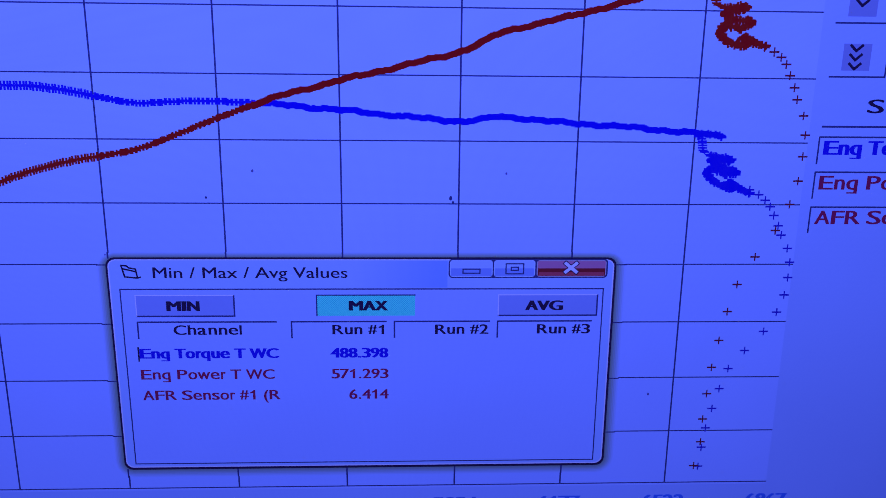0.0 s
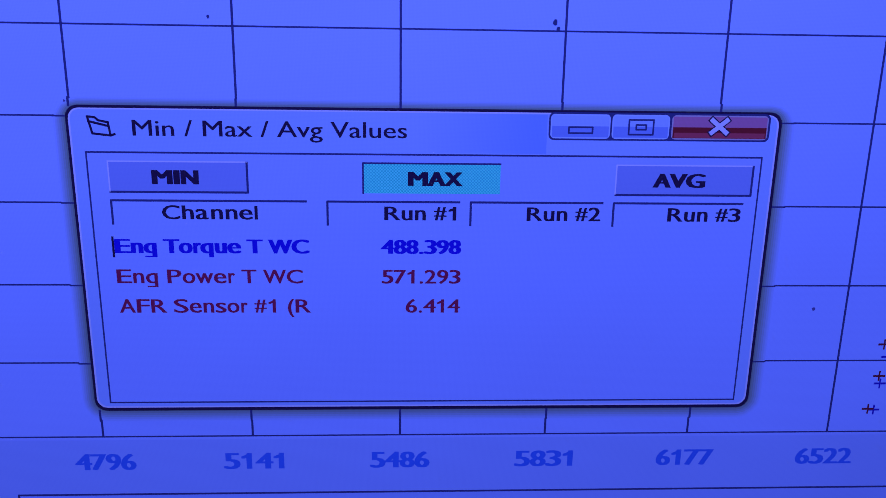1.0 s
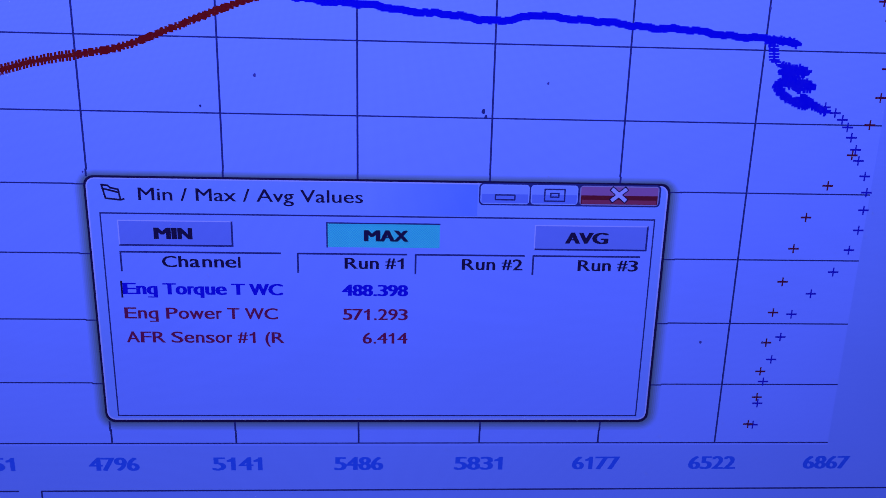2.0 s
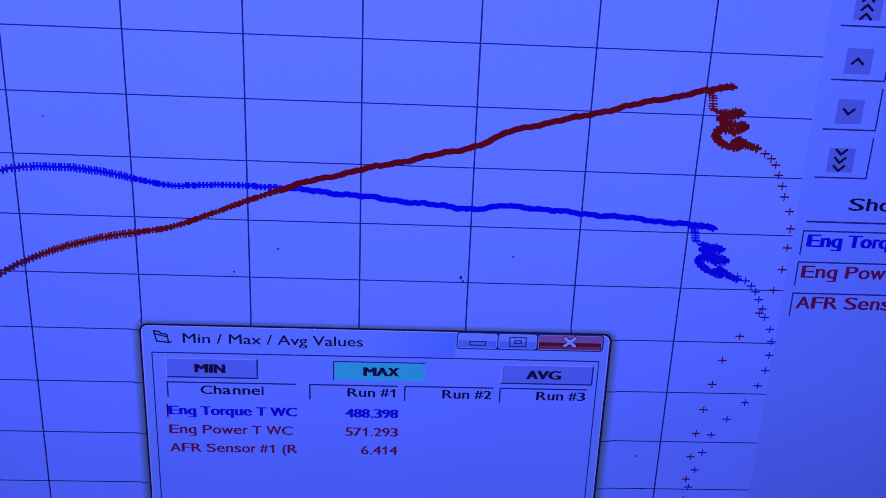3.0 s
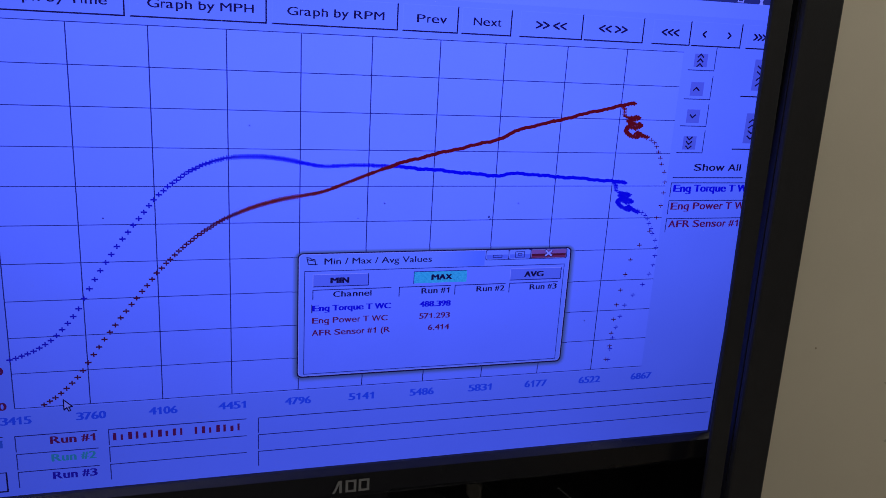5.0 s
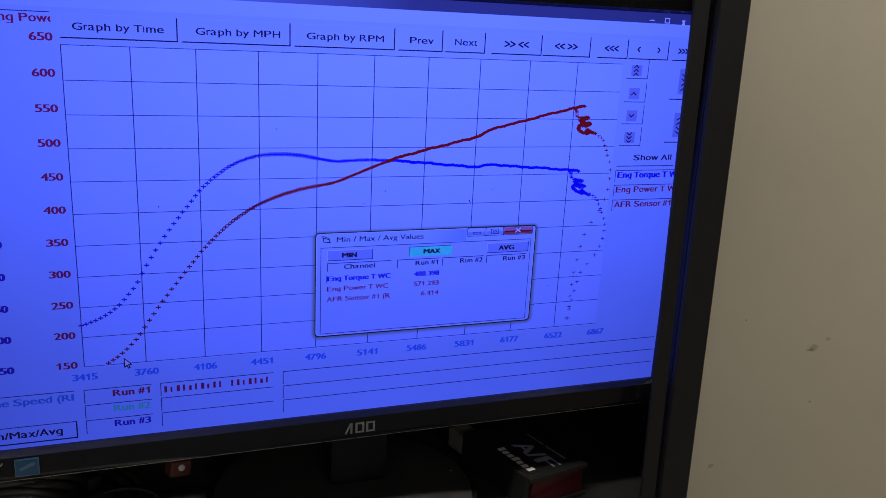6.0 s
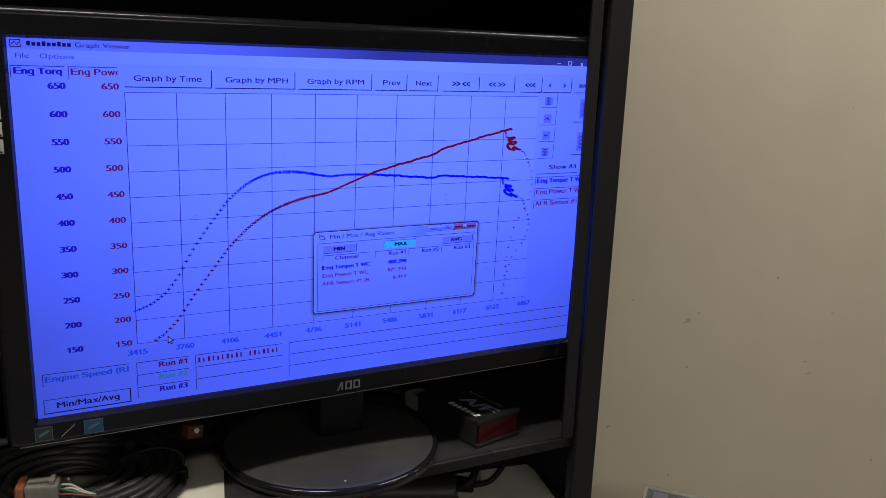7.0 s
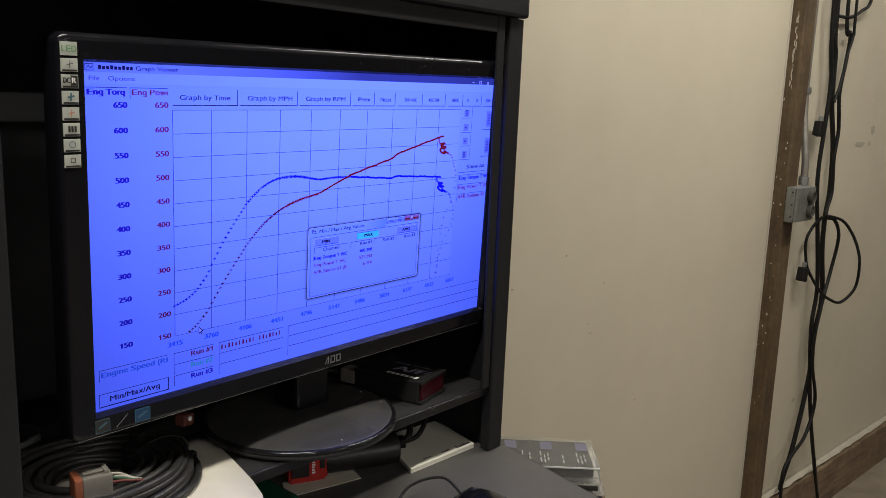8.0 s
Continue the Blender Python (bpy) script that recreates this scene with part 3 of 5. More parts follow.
part("front_lip", box(-0.289, 0.2715, -0.0135, -0.008, 0.0052, 0.0168, 0.0026, seg=4), mat("worn_shelf_edge", (0.018, 0.018, 0.02), 0.24, var=0.6, scale=30, rvar=0.2, bump=0.1), shelf, "worn rounded front lip")
DESK = H - 0.303
desk_pts = [(-0.285, 0.31), (0.287, 0.31), (0.287, -0.012), (0.297, -0.026), (0.288, -0.07), (0.262, -0.185), (0.24, -0.4), (0.22, -0.44), (-0.25, -0.44), (-0.28, -0.4), (-0.285, -0.03)]
desk = thing("keyboard_desk", pose(0, 0, 0), "grey laminate desk board in front of the cabinet", "desk")
part("desk_board", outline(desk_pts, DESK - 0.022, DESK), M_DESK, desk)
rim = [(x * 1.004, y * 1.004, DESK - 0.011) for x, y in desk_pts[2:]]
part("edge_band", tube(rim, 0.0095, 8), M_BLACK, desk, "black plastic edge band", smooth=True)

# ---- the monitor ----
mon = thing("computer_monitor", MON_POSE, "glossy black widescreen computer monitor, switched on, showing a graph", "monitor")
SX0, SX1, SZ0, SZ1 = -0.2105, 0.2655, -0.1268, 0.1458
BX0, BX1, BZ0, BZ1 = -0.2318, 0.2865, -0.146, 0.166


def frame_ring(sections):
    """A rounded rectangular frame: rings of (x0, x1, z0, z1, corner radius, y)."""
    bm = bmesh.new()
    rings = []
    for x0, x1, z0, z1, r, y in sections:
        ring = []
        for cx, cz, a0 in ((x1 - r, z1 - r, 0), (x0 + r, z1 - r, 90), (x0 + r, z0 + r, 180), (x1 - r, z0 + r, 270)):
            for k in range(5):
                a = radians(a0 + 22.5 * k)
                ring.append(bm.verts.new((cx + r * math.cos(a), y, cz + r * math.sin(a))))
        rings.append(ring)
    for p, q in zip(rings, rings[1:]):
        for s in range(20):
            bm.faces.new((p[s], p[(s + 1) % 20], q[(s + 1) % 20], q[s]))
    return bm


bm = frame_ring([(SX0, SX1, SZ0, SZ1, 0.0006, 0.001), (SX0, SX1, SZ0, SZ1, 0.0006, -0.0022), (SX0 - 0.002, SX1 + 0.002, SZ0 - 0.002, SZ1 + 0.002, 0.001, -0.0072), (SX0 - 0.0022, SX1 + 0.0022, SZ0 - 0.0022, SZ1 + 0.0022, 0.0012, -0.00725), (BX0 + 0.0056, BX1 - 0.0056, BZ0 + 0.0051, BZ1 - 0.0056, 0.004, -0.0075), *[(BX0 + 0.0055 - q, BX1 - 0.0055 + q, BZ0 + 0.005 - q * 0.9, BZ1 - 0.0055 + q, 0.0045 + 0.6 * q, -0.0075 + p) for q, p in ((0.0055 * math.sin(radians(a)), 0.0055 * (1 - math.cos(radians(a)))) for a in range(0, 91, 15))], (BX0, BX1, BZ0, BZ1, 0.008, 0.016)])
bezel = part("bezel", bm, M_BLACK_GLOSS, mon, "smudged glossy black bezel", smooth=True)
for p in list(bezel.data.polygons)[:80]:
    p.use_smooth = False
bm = frame_ring([(BX0 + 0.001, BX1 - 0.001, BZ0 + 0.001, BZ1 - 0.001, 0.008, 0.0162), (BX0 + 0.03, BX1 - 0.03, BZ0 + 0.03, BZ1 - 0.03, 0.02, 0.045)])
bm.faces.new(list(bm.verts)[20:])
part("back_shell", bm, M_BLACK, mon)
part("lower_lip", box(BX0 + 0.008, BX1 - 0.008, -0.0012, 0.012, BZ0 - 0.0016, BZ0 - 0.0002), M_SILVER, mon, "thin bright lower lip")

scr = part("screen", quad(bmesh.new(), SX0 - 0.0005, SX1 + 0.0005, SZ0 - 0.0005, SZ1 + 0.0005, 0.0), L_BG, mon, "lit blue-tinted display with a graph program")
Y = -0.00006


def ui(name, x0, x1, z0, z1, material, layer=1):
    return part(name, quad(bmesh.new(), x0, x1, z0, z1, Y * layer), material, scr)


def ui_lines(name, segs, w, material, layer=2):
    bm = bmesh.new()
    for x0, z0, x1, z1 in segs:
        stroke(bm, (x0, z0), (x1, z1), w, Y * layer)
    return part(name, bm, material, scr)


def write(body, x0, x1, z, cap, material, bold=0.025, layer=4, plain=False, cut=None):
    return lettering("lettering", body, x0, x1, z, cap, material, scr, Y * layer, bold, None, plain, cut)


# window title and menu
def fading(name, left, right, x0, x1):
    """A display colour that runs from one to another along the screen."""
    m = lcd(name, left)
    nt = m.node_tree
    tc, sep, rg, mix = (nt.nodes.new(k) for k in ("ShaderNodeTexCoord", "ShaderNodeSeparateXYZ", "ShaderNodeMapRange", "ShaderNodeMix"))
    mix.data_type = "RGBA"
    nt.links.new(tc.outputs["Object"], sep.inputs[0])
    nt.links.new(sep.outputs["X"], rg.inputs[0])
    rg.inputs[1].default_value, rg.inputs[2].default_value = x0, x1
    nt.links.new(rg.outputs[0], mix.inputs["Factor"])
    mix.inputs["A"].default_value, mix.inputs["B"].default_value = (*left, 1), (*right, 1)
    nt.links.new(mix.outputs["Result"], nt.nodes["Principled BSDF"].inputs["Emission Color"])
    return m


ui("title_bar", SX0, SX1, 0.1388, SZ1, fading("lcd_title_bar", (0.1, 0.16, 1.4), (0.02, 0.028, 0.3), -0.17, 0.06))
ui("menu_strip", SX0, SX1, 0.1305, 0.1386, L_GRAPH)
ui_lines("app_icon", [(-0.2085, 0.1445, -0.2025, 0.1445), (-0.2025, 0.1445, -0.2025, 0.14), (-0.2025, 0.14, -0.2085, 0.14), (-0.2085, 0.14, -0.2085, 0.1445), (-0.2075, 0.1415, -0.206, 0.1435), (-0.206, 0.1435, -0.2045, 0.1412), (-0.2045, 0.1412, -0.2033, 0.143)], 0.0005, L_TEXT, 3)
bars("title_bars", -0.1992, -0.1715, 0.1424, 0.003, 9, L_TEXT, scr, Y * 4)
write("Graph Viewer", -0.1695, -0.134, 0.1424, 0.0033, L_TEXT, 0.005, plain=True)
write("File", -0.206, -0.198, 0.1345, 0.0032, L_MENU, 0.005, plain=True)
write("Options", -0.1915, -0.1705, 0.1345, 0.0032, L_MENU, 0.005, plain=True)
write("–", 0.2275, 0.2315, 0.1415, 0.006, L_LIGHT, 0.04, plain=True)
ui_lines("restore_icon", [(0.24, 0.1425, 0.2435, 0.1425), (0.2435, 0.1425, 0.2435, 0.1395), (0.2435, 0.1395, 0.24, 0.1395), (0.24, 0.1395, 0.24, 0.1425)], 0.0006, L_LIGHT, 3)
write("x", 0.2535, 0.2565, 0.141, 0.005, L_LIGHT, 0.04, plain=True)

# channel boxes and toolbar
ui_lines("channel_box", [(-0.2095, 0.1278, -0.1772, 0.1278), (-0.2095, 0.1278, -0.2095, 0.1195)], 0.0005, L_LINE)
ui_lines("channel_box", [(-0.1745, 0.1278, -0.1435, 0.1278), (-0.1745, 0.1278, -0.1745, 0.1195)], 0.0005, L_LINE)
write("Eng Torq", -0.208, -0.1785, 0.1246, 0.0042, L_NAVY, 0.045)
write("Eng Powe", -0.1732, -0.1409, 0.1246, 0.0042, L_MAROON, 0.02, cut=-0.1432)
for x0, x1, t0, t1, word in ((-0.139, -0.079, -0.133, -0.086, "Graph by Time"), (-0.0765, -0.0158, -0.069, -0.0215, "Graph by MPH"), (-0.013, 0.048, -0.006, 0.0413, "Graph by RPM"), (0.0508, 0.0792, 0.0578, 0.0735, "Prev"), (0.0815, 0.108, 0.0875, 0.1025, "Next"), (0.113, 0.148, 0.1215, 0.139, ">> <<"), (0.1495, 0.184, 0.1575, 0.1745, "<< >>"), (0.19, 0.213, 0.195, 0.206, "<<<"), (0.2145, 0.2455, 0.2205, 0.223, "<"), (0.2495, 0.2655, 0.2535, 0.262, ">>>")):
    ui("button_face", x0, x1, 0.1148, 0.1275, L_BG, 1)
    ui_lines("button_edge", [(x1, 0.1275, x1, 0.1148), (x1, 0.1148, x0, 0.1148)], 0.0007, L_TEXT)
    ui_lines("button_light", [(x0, 0.1148, x0, 0.1275), (x0, 0.1275, x1, 0.1275)], 0.0003, L_GRAPH)
    write(word, t0, t1, 0.121, 0.0038 if word[0] not in "<>" else 0.0055, L_TEXT, 0.012 if word[0] not in "<>" else 0.03, plain=word[0] in "<>")

write(">", 0.2365, 0.239, 0.121, 0.0055, L_TEXT, 0.03, plain=True)

# axis numbers
for i in range(11):
    z = 0.115 - 0.0191 * i
    write(str(650 - 50 * i), -0.1882, -0.1768, z, 0.0042, L_NAVY, 0.05)
    write(str(650 - 50 * i), -0.1545, -0.1428, z, 0.0042, L_MAROON, 0.03)
SPEEDS = "3415 3760 4106 4451 4796 5141 5486 5831 6177 6522 6867".split()
GX, GZ, DX, DZ = -0.1393, 0.1110, 0.03503, 0.01886
for i in range(11):
    x = GX + DX * i
    write(SPEEDS[i], x - 0.0072, x + 0.0072, -0.0842, 0.0042, L_AXIS, 0.035)

# graph
ui("graph_field", GX, 0.2105, -0.0785, GZ, L_GRAPH, 1)
for i in range(10):
    ui("grid_line", GX + DX * i - 0.00026, GX + DX * i + 0.00026, -0.0775, GZ, L_LINE, 2)
for j in range(11):
    ui("grid_line", GX, 0.2105, GZ - DZ * j - 0.00019, GZ - DZ * j + 0.00019, L_LINE, 2)

# torque against engine speed; power follows from it
TORQUE = [(3415, 221), (3504, 229), (3612, 247), (3721, 280), (3780, 308), (3859, 343), (3948, 377), (4056, 414), (4135, 439), (4273, 468), (4421, 484), (4570, 488), (4717, 485), (4905, 476), (5040, 477), (5181, 477), (5330, 475), (5516, 471), (5812, 464), (5900, 465), (5969, 467), (6150, 463), (6330, 460), (6560, 455), (6625, 453)]
DROP = [(6715, 411), (6744, 407), (6767, 402.5), (6785, 397), (6800, 390), (6815, 382), (6828, 374), (6852, 363), (6865, 351), (6865, 338), (6861, 323), (6842, 308), (6808, 291.5), (6756, 274.5), (6709, 258), (6685, 240), (6668, 221.5), (6653, 203), (6648, 185), (6643, 167), (6641, 150), (6628, 132)]
SQUIGGLE = [(6625, 453), (6562, 455), (6566, 451), (6568, 448), (6571, 444), (6577, 441), (6610, 437), (6647, 436), (6655, 434), (6628, 434), (6601, 435), (6614, 431), (6642, 428), (6671, 426), (6675, 424), (6645, 423), (6608, 428), (6594, 426), (6594, 422), (6612, 418), (6638, 414), (6664, 412), (6676, 413), (6657, 417), (6674, 415), (6693, 412), (6726, 408)]


def spot(rpm, value):
    return -0.1395 + (rpm - 3415) * 0.0001011, 0.1124 - (650 - value) * 0.000381


def horse(p):
    return (p[0], p[1] * p[0] / 5252 - 4.5 * min(1, max(0, (5350 - p[0]) / 300)))


PITCH = 0.000248  # one dot of the panel


def cross(bm, p, hw, hh, t, y):
    x, z = (PITCH * round(v / PITCH) for v in spot(*p))
    quad(bm, x - hw, x + hw, z - t, z + t, y)
    quad(bm, x - t * 0.8, x + t * 0.8, z - hh, z + hh, y - 0.00001)


def graph_curve(name, wave, material, thin_material, label, layer, clip):
    """One cross for each sample, sparse while the engine gains speed quickly and crowded later."""
    bm, thin = bmesh.new(), bmesh.new()
    y = Y * layer
    arr = np.array([(p.x, p.y) for p in spline([(r, t, 0) for r, t in TORQUE], 40)])
    rnd = random.Random(7)
    rpm = 3415.0
    while rpm < 6615:
        p = wave((rpm, float(np.interp(rpm, arr[:, 0], arr[:, 1]))))
        if p[1] > clip:
            if rpm < 5250:
                cross(thin if rpm < 4500 else bm, p, 0.0015 if rpm < 4500 else 0.0013, 0.0013 if rpm < 4800 else 0.001, 0.0004, y)
            else:
                lift = 0.5 * math.sin(rpm * 0.031) + 0.4 * math.sin(rpm * 0.083 + 1) + 0.25 * math.sin(rpm * 0.21)
                cross(bm, (p[0], p[1] + lift), 0.0012, 0.0009, 0.0005, y)
        k = (rpm - 3415) / 1100
        rpm += 27 if k < 0.5 else (max(8.8, 27 - 34 * (k - 0.5)) if rpm < 4800 else (6.5 * rnd.choice((0.3, 0.5, 1.5)) if rpm < 5250 else 1.4))
    for k, p in enumerate(spline([(r, t, 0) for r, t in SQUIGGLE], 6)):
        # single ticks where the speed holds, a dense knot where it hunts
        if 9 < k < 34:
            if k % 3 == 0:
                cross(bm, wave((p.x - 9, p.y)), 0.0014, 0.0006, 0.00026, y)
        else:
            cross(bm, wave((p.x - 9 + rnd.uniform(-4, 4), p.y + rnd.uniform(-0.6, 0.6))), 0.0015, 0.0012, 0.0004, y)
    for r, t in DROP:
        p = wave((r, t))
        if wave is horse:
            p = (r, t * r / 5252 + float(np.interp(t, (167, 240, 275, 323, 411), (0.7, 3.0, 2.3, -3.8, -4.7))))
        if p[1] > 151:
            cross(thin, p, 0.0015, 0.0013, 0.00026, y)
    ob = part(name, bm, material, scr, label)
    tagged(part("dotted_trace", thin, thin_material, ob), kind="stuff")


graph_curve("torque_curve", lambda p: p, L_BLUE, L_NAVYDOT, "blue plotted curve of crosses", 4, 0)
graph_curve("power_curve", horse, L_RED, L_DARKRED, "dark red plotted curve of crosses", 5, 151)

# dust specks on the glass
for i, (x, z, r) in enumerate([(0.1035, 0.0185, 0.0007), (0.1042, 0.0172, 0.0005), (0.031, 0.0185, 0.0004), (0.168, -0.0455, 0.0005), (0.186, -0.0455, 0.0004), (0.176, 0.046, 0.0004), (0.045, 0.0265, 0.0005), (-0.024, 0.066, 0.0004), (-0.093, 0.02, 0.0005), (0.0, 0.001, 0.0003), (0.083, -0.045, 0.0003), (0.12, 0.026, 0.0004)]):
    bm = bmesh.new()
    bm.faces.new([bm.verts.new((x + r * (0.6 + 0.5 * ((k * 7 + i) % 5) / 5) * math.cos(k * 0.9), Y * 9, z + r * math.sin(k * 0.9))) for k in range(7)])
    part("dust_speck", bm, L_LINE if i < 3 else L_LINE2, scr)

# scroll buttons and channel list
for z0, z1, mark, n in ((0.101, 0.114, "^", 3), (0.085, 0.0985, "^", 1), (0.0698, 0.0832, "v", 1), (0.0545, 0.068, "v", 3)):
    ui_lines("button_edge", [(0.2311, z1, 0.2311, z0 + 0.0006), (0.2311, z0 + 0.0006, 0.2144, z0 + 0.0006)], 0.0005, L_LINE)
    ui("arrow_face", 0.2177, 0.2261, z0 + 0.0024, z1 - 0.0034, L_ARROW, 2)
    for k in range(n):
        zc = (z0 + z1) / 2 + (k - (n - 1) / 2) * 0.0026 - 0.0005
        s = 0.0008 if mark == "^" else -0.0008
        ui_lines("arrow", [(0.2198, zc - s, 0.2215, zc + s), (0.2215, zc + s, 0.2233, zc - s)], 0.0008, L_TEXT, 3)
for z0, z1, kind in ((0.088, 0.1115, "v^"), (0.0575, 0.081, "^v")):
    ui_lines("button_edge", [(0.2655, z0, 0.2511, z0)], 0.0007, L_TEXT)
    ui("arrow_face", 0.2572, 0.2655, z0 + 0.0035, z1 - 0.0025, L_ARROW, 2)
    for k in range(4):
        zc = (z0 + z1) / 2 + (1.5 - k) * 0.0032
        s = 0.0008 if kind[k // 2] == "^" else -0.0008
        ui_lines("arrow", [(0.2595, zc - s, 0.2618, zc + s), (0.2618, zc + s, 0.2641, zc - s)], 0.0008, L_TEXT, 3)
write("Show All", 0.2271, 0.2587, 0.0466, 0.004, L_TEXT, 0.02)
ui_lines("button_edge", [(0.2143, 0.0405, 0.261, 0.0405)], 0.0006, L_LINE)
for z, word, m in ((0.0342, "Eng Torque T W", L_BLUE), (0.0236, "Eng Power T W", L_MAROON), (0.0128, "AFR Sensor #1 ", L_MAROON)):
    ui_lines("channel_box", [(0.2139, z + 0.0032, 0.2655, z + 0.0032), (0.2139, z + 0.0032, 0.2139, z - 0.0048)], 0.0005, L_LINE)
    write(word, 0.2154, 0.2655 if word[0] == "E" else 0.2629, z, 0.0042, m, 0.04 if m is L_BLUE else 0.02)

# run list at the foot
ui_lines("channel_box", [(-0.2055, -0.0928, -0.146, -0.0928), (-0.2055, -0.0928, -0.2055, -0.102)], 0.0005, L_LINE)
write("Engine Speed (RP", -0.2042, -0.1432, -0.0968, 0.0042, L_STEEL, 0.03, cut=-0.1462)
ui_lines("button_edge", [(-0.206, -0.113, -0.146, -0.113), (-0.206, -0.113, -0.206, -0.1238)], 0.0005, L_LINE)
ui_lines("button_edge", [(-0.146, -0.113, -0.146, -0.1238), (-0.146, -0.1238, -0.206, -0.1238)], 0.0008, L_TEXT)
write("Min/Max/Avg", -0.1975, -0.154, -0.118, 0.0044, L_TEXT, 0.02)
for i, m in enumerate((L_MAROON, L_TEAL, L_NAVY)):
    z = -0.093 - 0.0102 * i
    ui_lines("run_box", [(-0.1405, z, -0.102, z), (-0.1405, z, -0.1405, z - 0.0088)], 0.0005, L_LINE)
    write("Run #%d" % (i + 1), -0.1245, -0.103, z - 0.0035, 0.0042, m, 0.03)
    ui_lines("run_box", [(-0.0965, z, -0.027, z), (-0.0965, z, -0.0965, z - 0.0088)], 0.0005, L_LINE)
    ui_lines("run_box", [(-0.0205, z, 0.2635, z), (-0.0205, z, -0.0205, z - 0.0088)], 0.0005, L_LINE)
for k in range(18):
    if k != 10:
        bx = -0.0945 + 0.0037 * k
        ui("name_bar", bx, bx + (0.0016, 0.0011, 0.0019, 0.0013)[k % 4], -0.0995, -0.0995 + (0.0042, 0.0032, 0.0042)[k % 3], L_MAROON, 4)
bm = bmesh.new()
bm.faces.new([bm.verts.new((-0.1168 + x, Y * 6, -0.0742 + z)) for x, z in ((0, 0), (0, -0.0058), (0.0014, -0.0046), (0.0022, -0.0066), (0.0031, -0.0062), (0.0023, -0.0043), (0.0041, -0.0042))])
part("pointer", bm, L_LIGHT, scr, "pale mouse pointer")
tip = [(-0.1168 + x, -0.0742 + z) for x, z in ((0, 0), (0, -0.0058), (0.0014, -0.0046), (0.0022, -0.0066), (0.0031, -0.0062), (0.0023, -0.0043), (0.0041, -0.0042))]
ui_lines("pointer_edge", [(*p, *q) for p, q in zip(tip, tip[1:] + tip[:1])], 0.0006, L_TEXT, 7)

# the values dialog
DW, DH = 0.1547, 0.0703


def rounded(x0, x1, z0, z1, r, y):
    bm = bmesh.new()
    ring = []
    for cx, cz, a0 in ((x1 - r, z1 - r, 0), (x0 + r, z1 - r, 90), (x0 + r, z0 + r, 180), (x1 - r, z0 + r, 270)):
        for k in range(5):
            a = radians(a0 + 22.5 * k)
            ring.append(bm.verts.new((cx + r * math.cos(a), y, cz + r * math.sin(a))))
    bm.faces.new(ring)
    return bm


for k in range(6):
    # the soft shadow that the window casts on the graph
    f = 1 - k / 6
    dim = 0.93 - 0.09 * k
    part("dialog_shadow", rounded(-0.0028 * f, DW + 0.0032 * f, -DH - 0.003 * f, 0.0018 * f, 0.0025 + 0.003 * f, Y * (7 + 0.7 * k)), lcd("lcd_soft_shadow", (0.1288 * dim, 0.2162 * dim, 1.897 * dim ** 2)), scr)
# the grid shows through the shadow
for i in range(10):
    x = GX + DX * i
    if 0 < x < DW:
        ui("grid_line", x - 0.00026, x + 0.00026, -0.0002, 0.0019, L_LINE, 11.2)
        ui("grid_line", x - 0.00026, x + 0.00026, -DH - 0.0031, -DH, L_LINE, 11.2)
for j in range(11):
    z = GZ - DZ * j
    if -DH < z < 0:
        ui("grid_line", -0.0029, 0, z - 0.00019, z + 0.00019, L_LINE, 11.2)
        ui("grid_line", DW, DW + 0.0033, z - 0.00019, z + 0.00019, L_LINE, 11.2)
part("dialog_edge", rounded(-0.0001, DW + 0.0002, -DH - 0.0003, 0.0002, 0.0027, Y * 11.5), L_TEXT, scr)
part("dialog_rim", rounded(0.0005, DW - 0.0005, -DH + 0.0005, -0.0004, 0.0023, Y * 12), L_LIGHT, scr)
part("dialog_frame", rounded(0.0009, DW - 0.0009, -DH + 0.0009, -0.0007, 0.002, Y * 12.5), L_FRAME, scr)
ui("title_tint", 0.074, 0.1028, -0.0094, -0.0008, fading("lcd_title_tint", (0.122, 0.218, 1.75), (0.08, 0.17, 1.7), 0.074, 0.1), 13)
ui("dialog_edge", 0.0034, 0.1514, -0.0686, -0.0096, L_LINE, 14)
ui("dialog_body", 0.0038, 0.151, -0.0682, -0.01, L_DLG, 15)
ui_lines("dialog_icon", [(0.0046, -0.0022, 0.0062, -0.0024), (0.0062, -0.0024, 0.0068, -0.003), (0.0068, -0.003, 0.0088, -0.0034), (0.0088, -0.0034, 0.0092, -0.0062), (0.0092, -0.0062, 0.0054, -0.0058), (0.0054, -0.0058, 0.0046, -0.0022), (0.0047, -0.0032, 0.0088, -0.0042), (0.0092, -0.0062, 0.0101, -0.0059)], 0.0005, L_TEXT, 16)
write("Min / Max / Avg Values", 0.0138, 0.0723, -0.0045, 0.0034, L_TEXT, 0.008, 16, plain=True)
part("caption_edge", rounded(0.1031, 0.1522, -0.0063, -0.0002, 0.0012, Y * 15), L_LINE, scr)
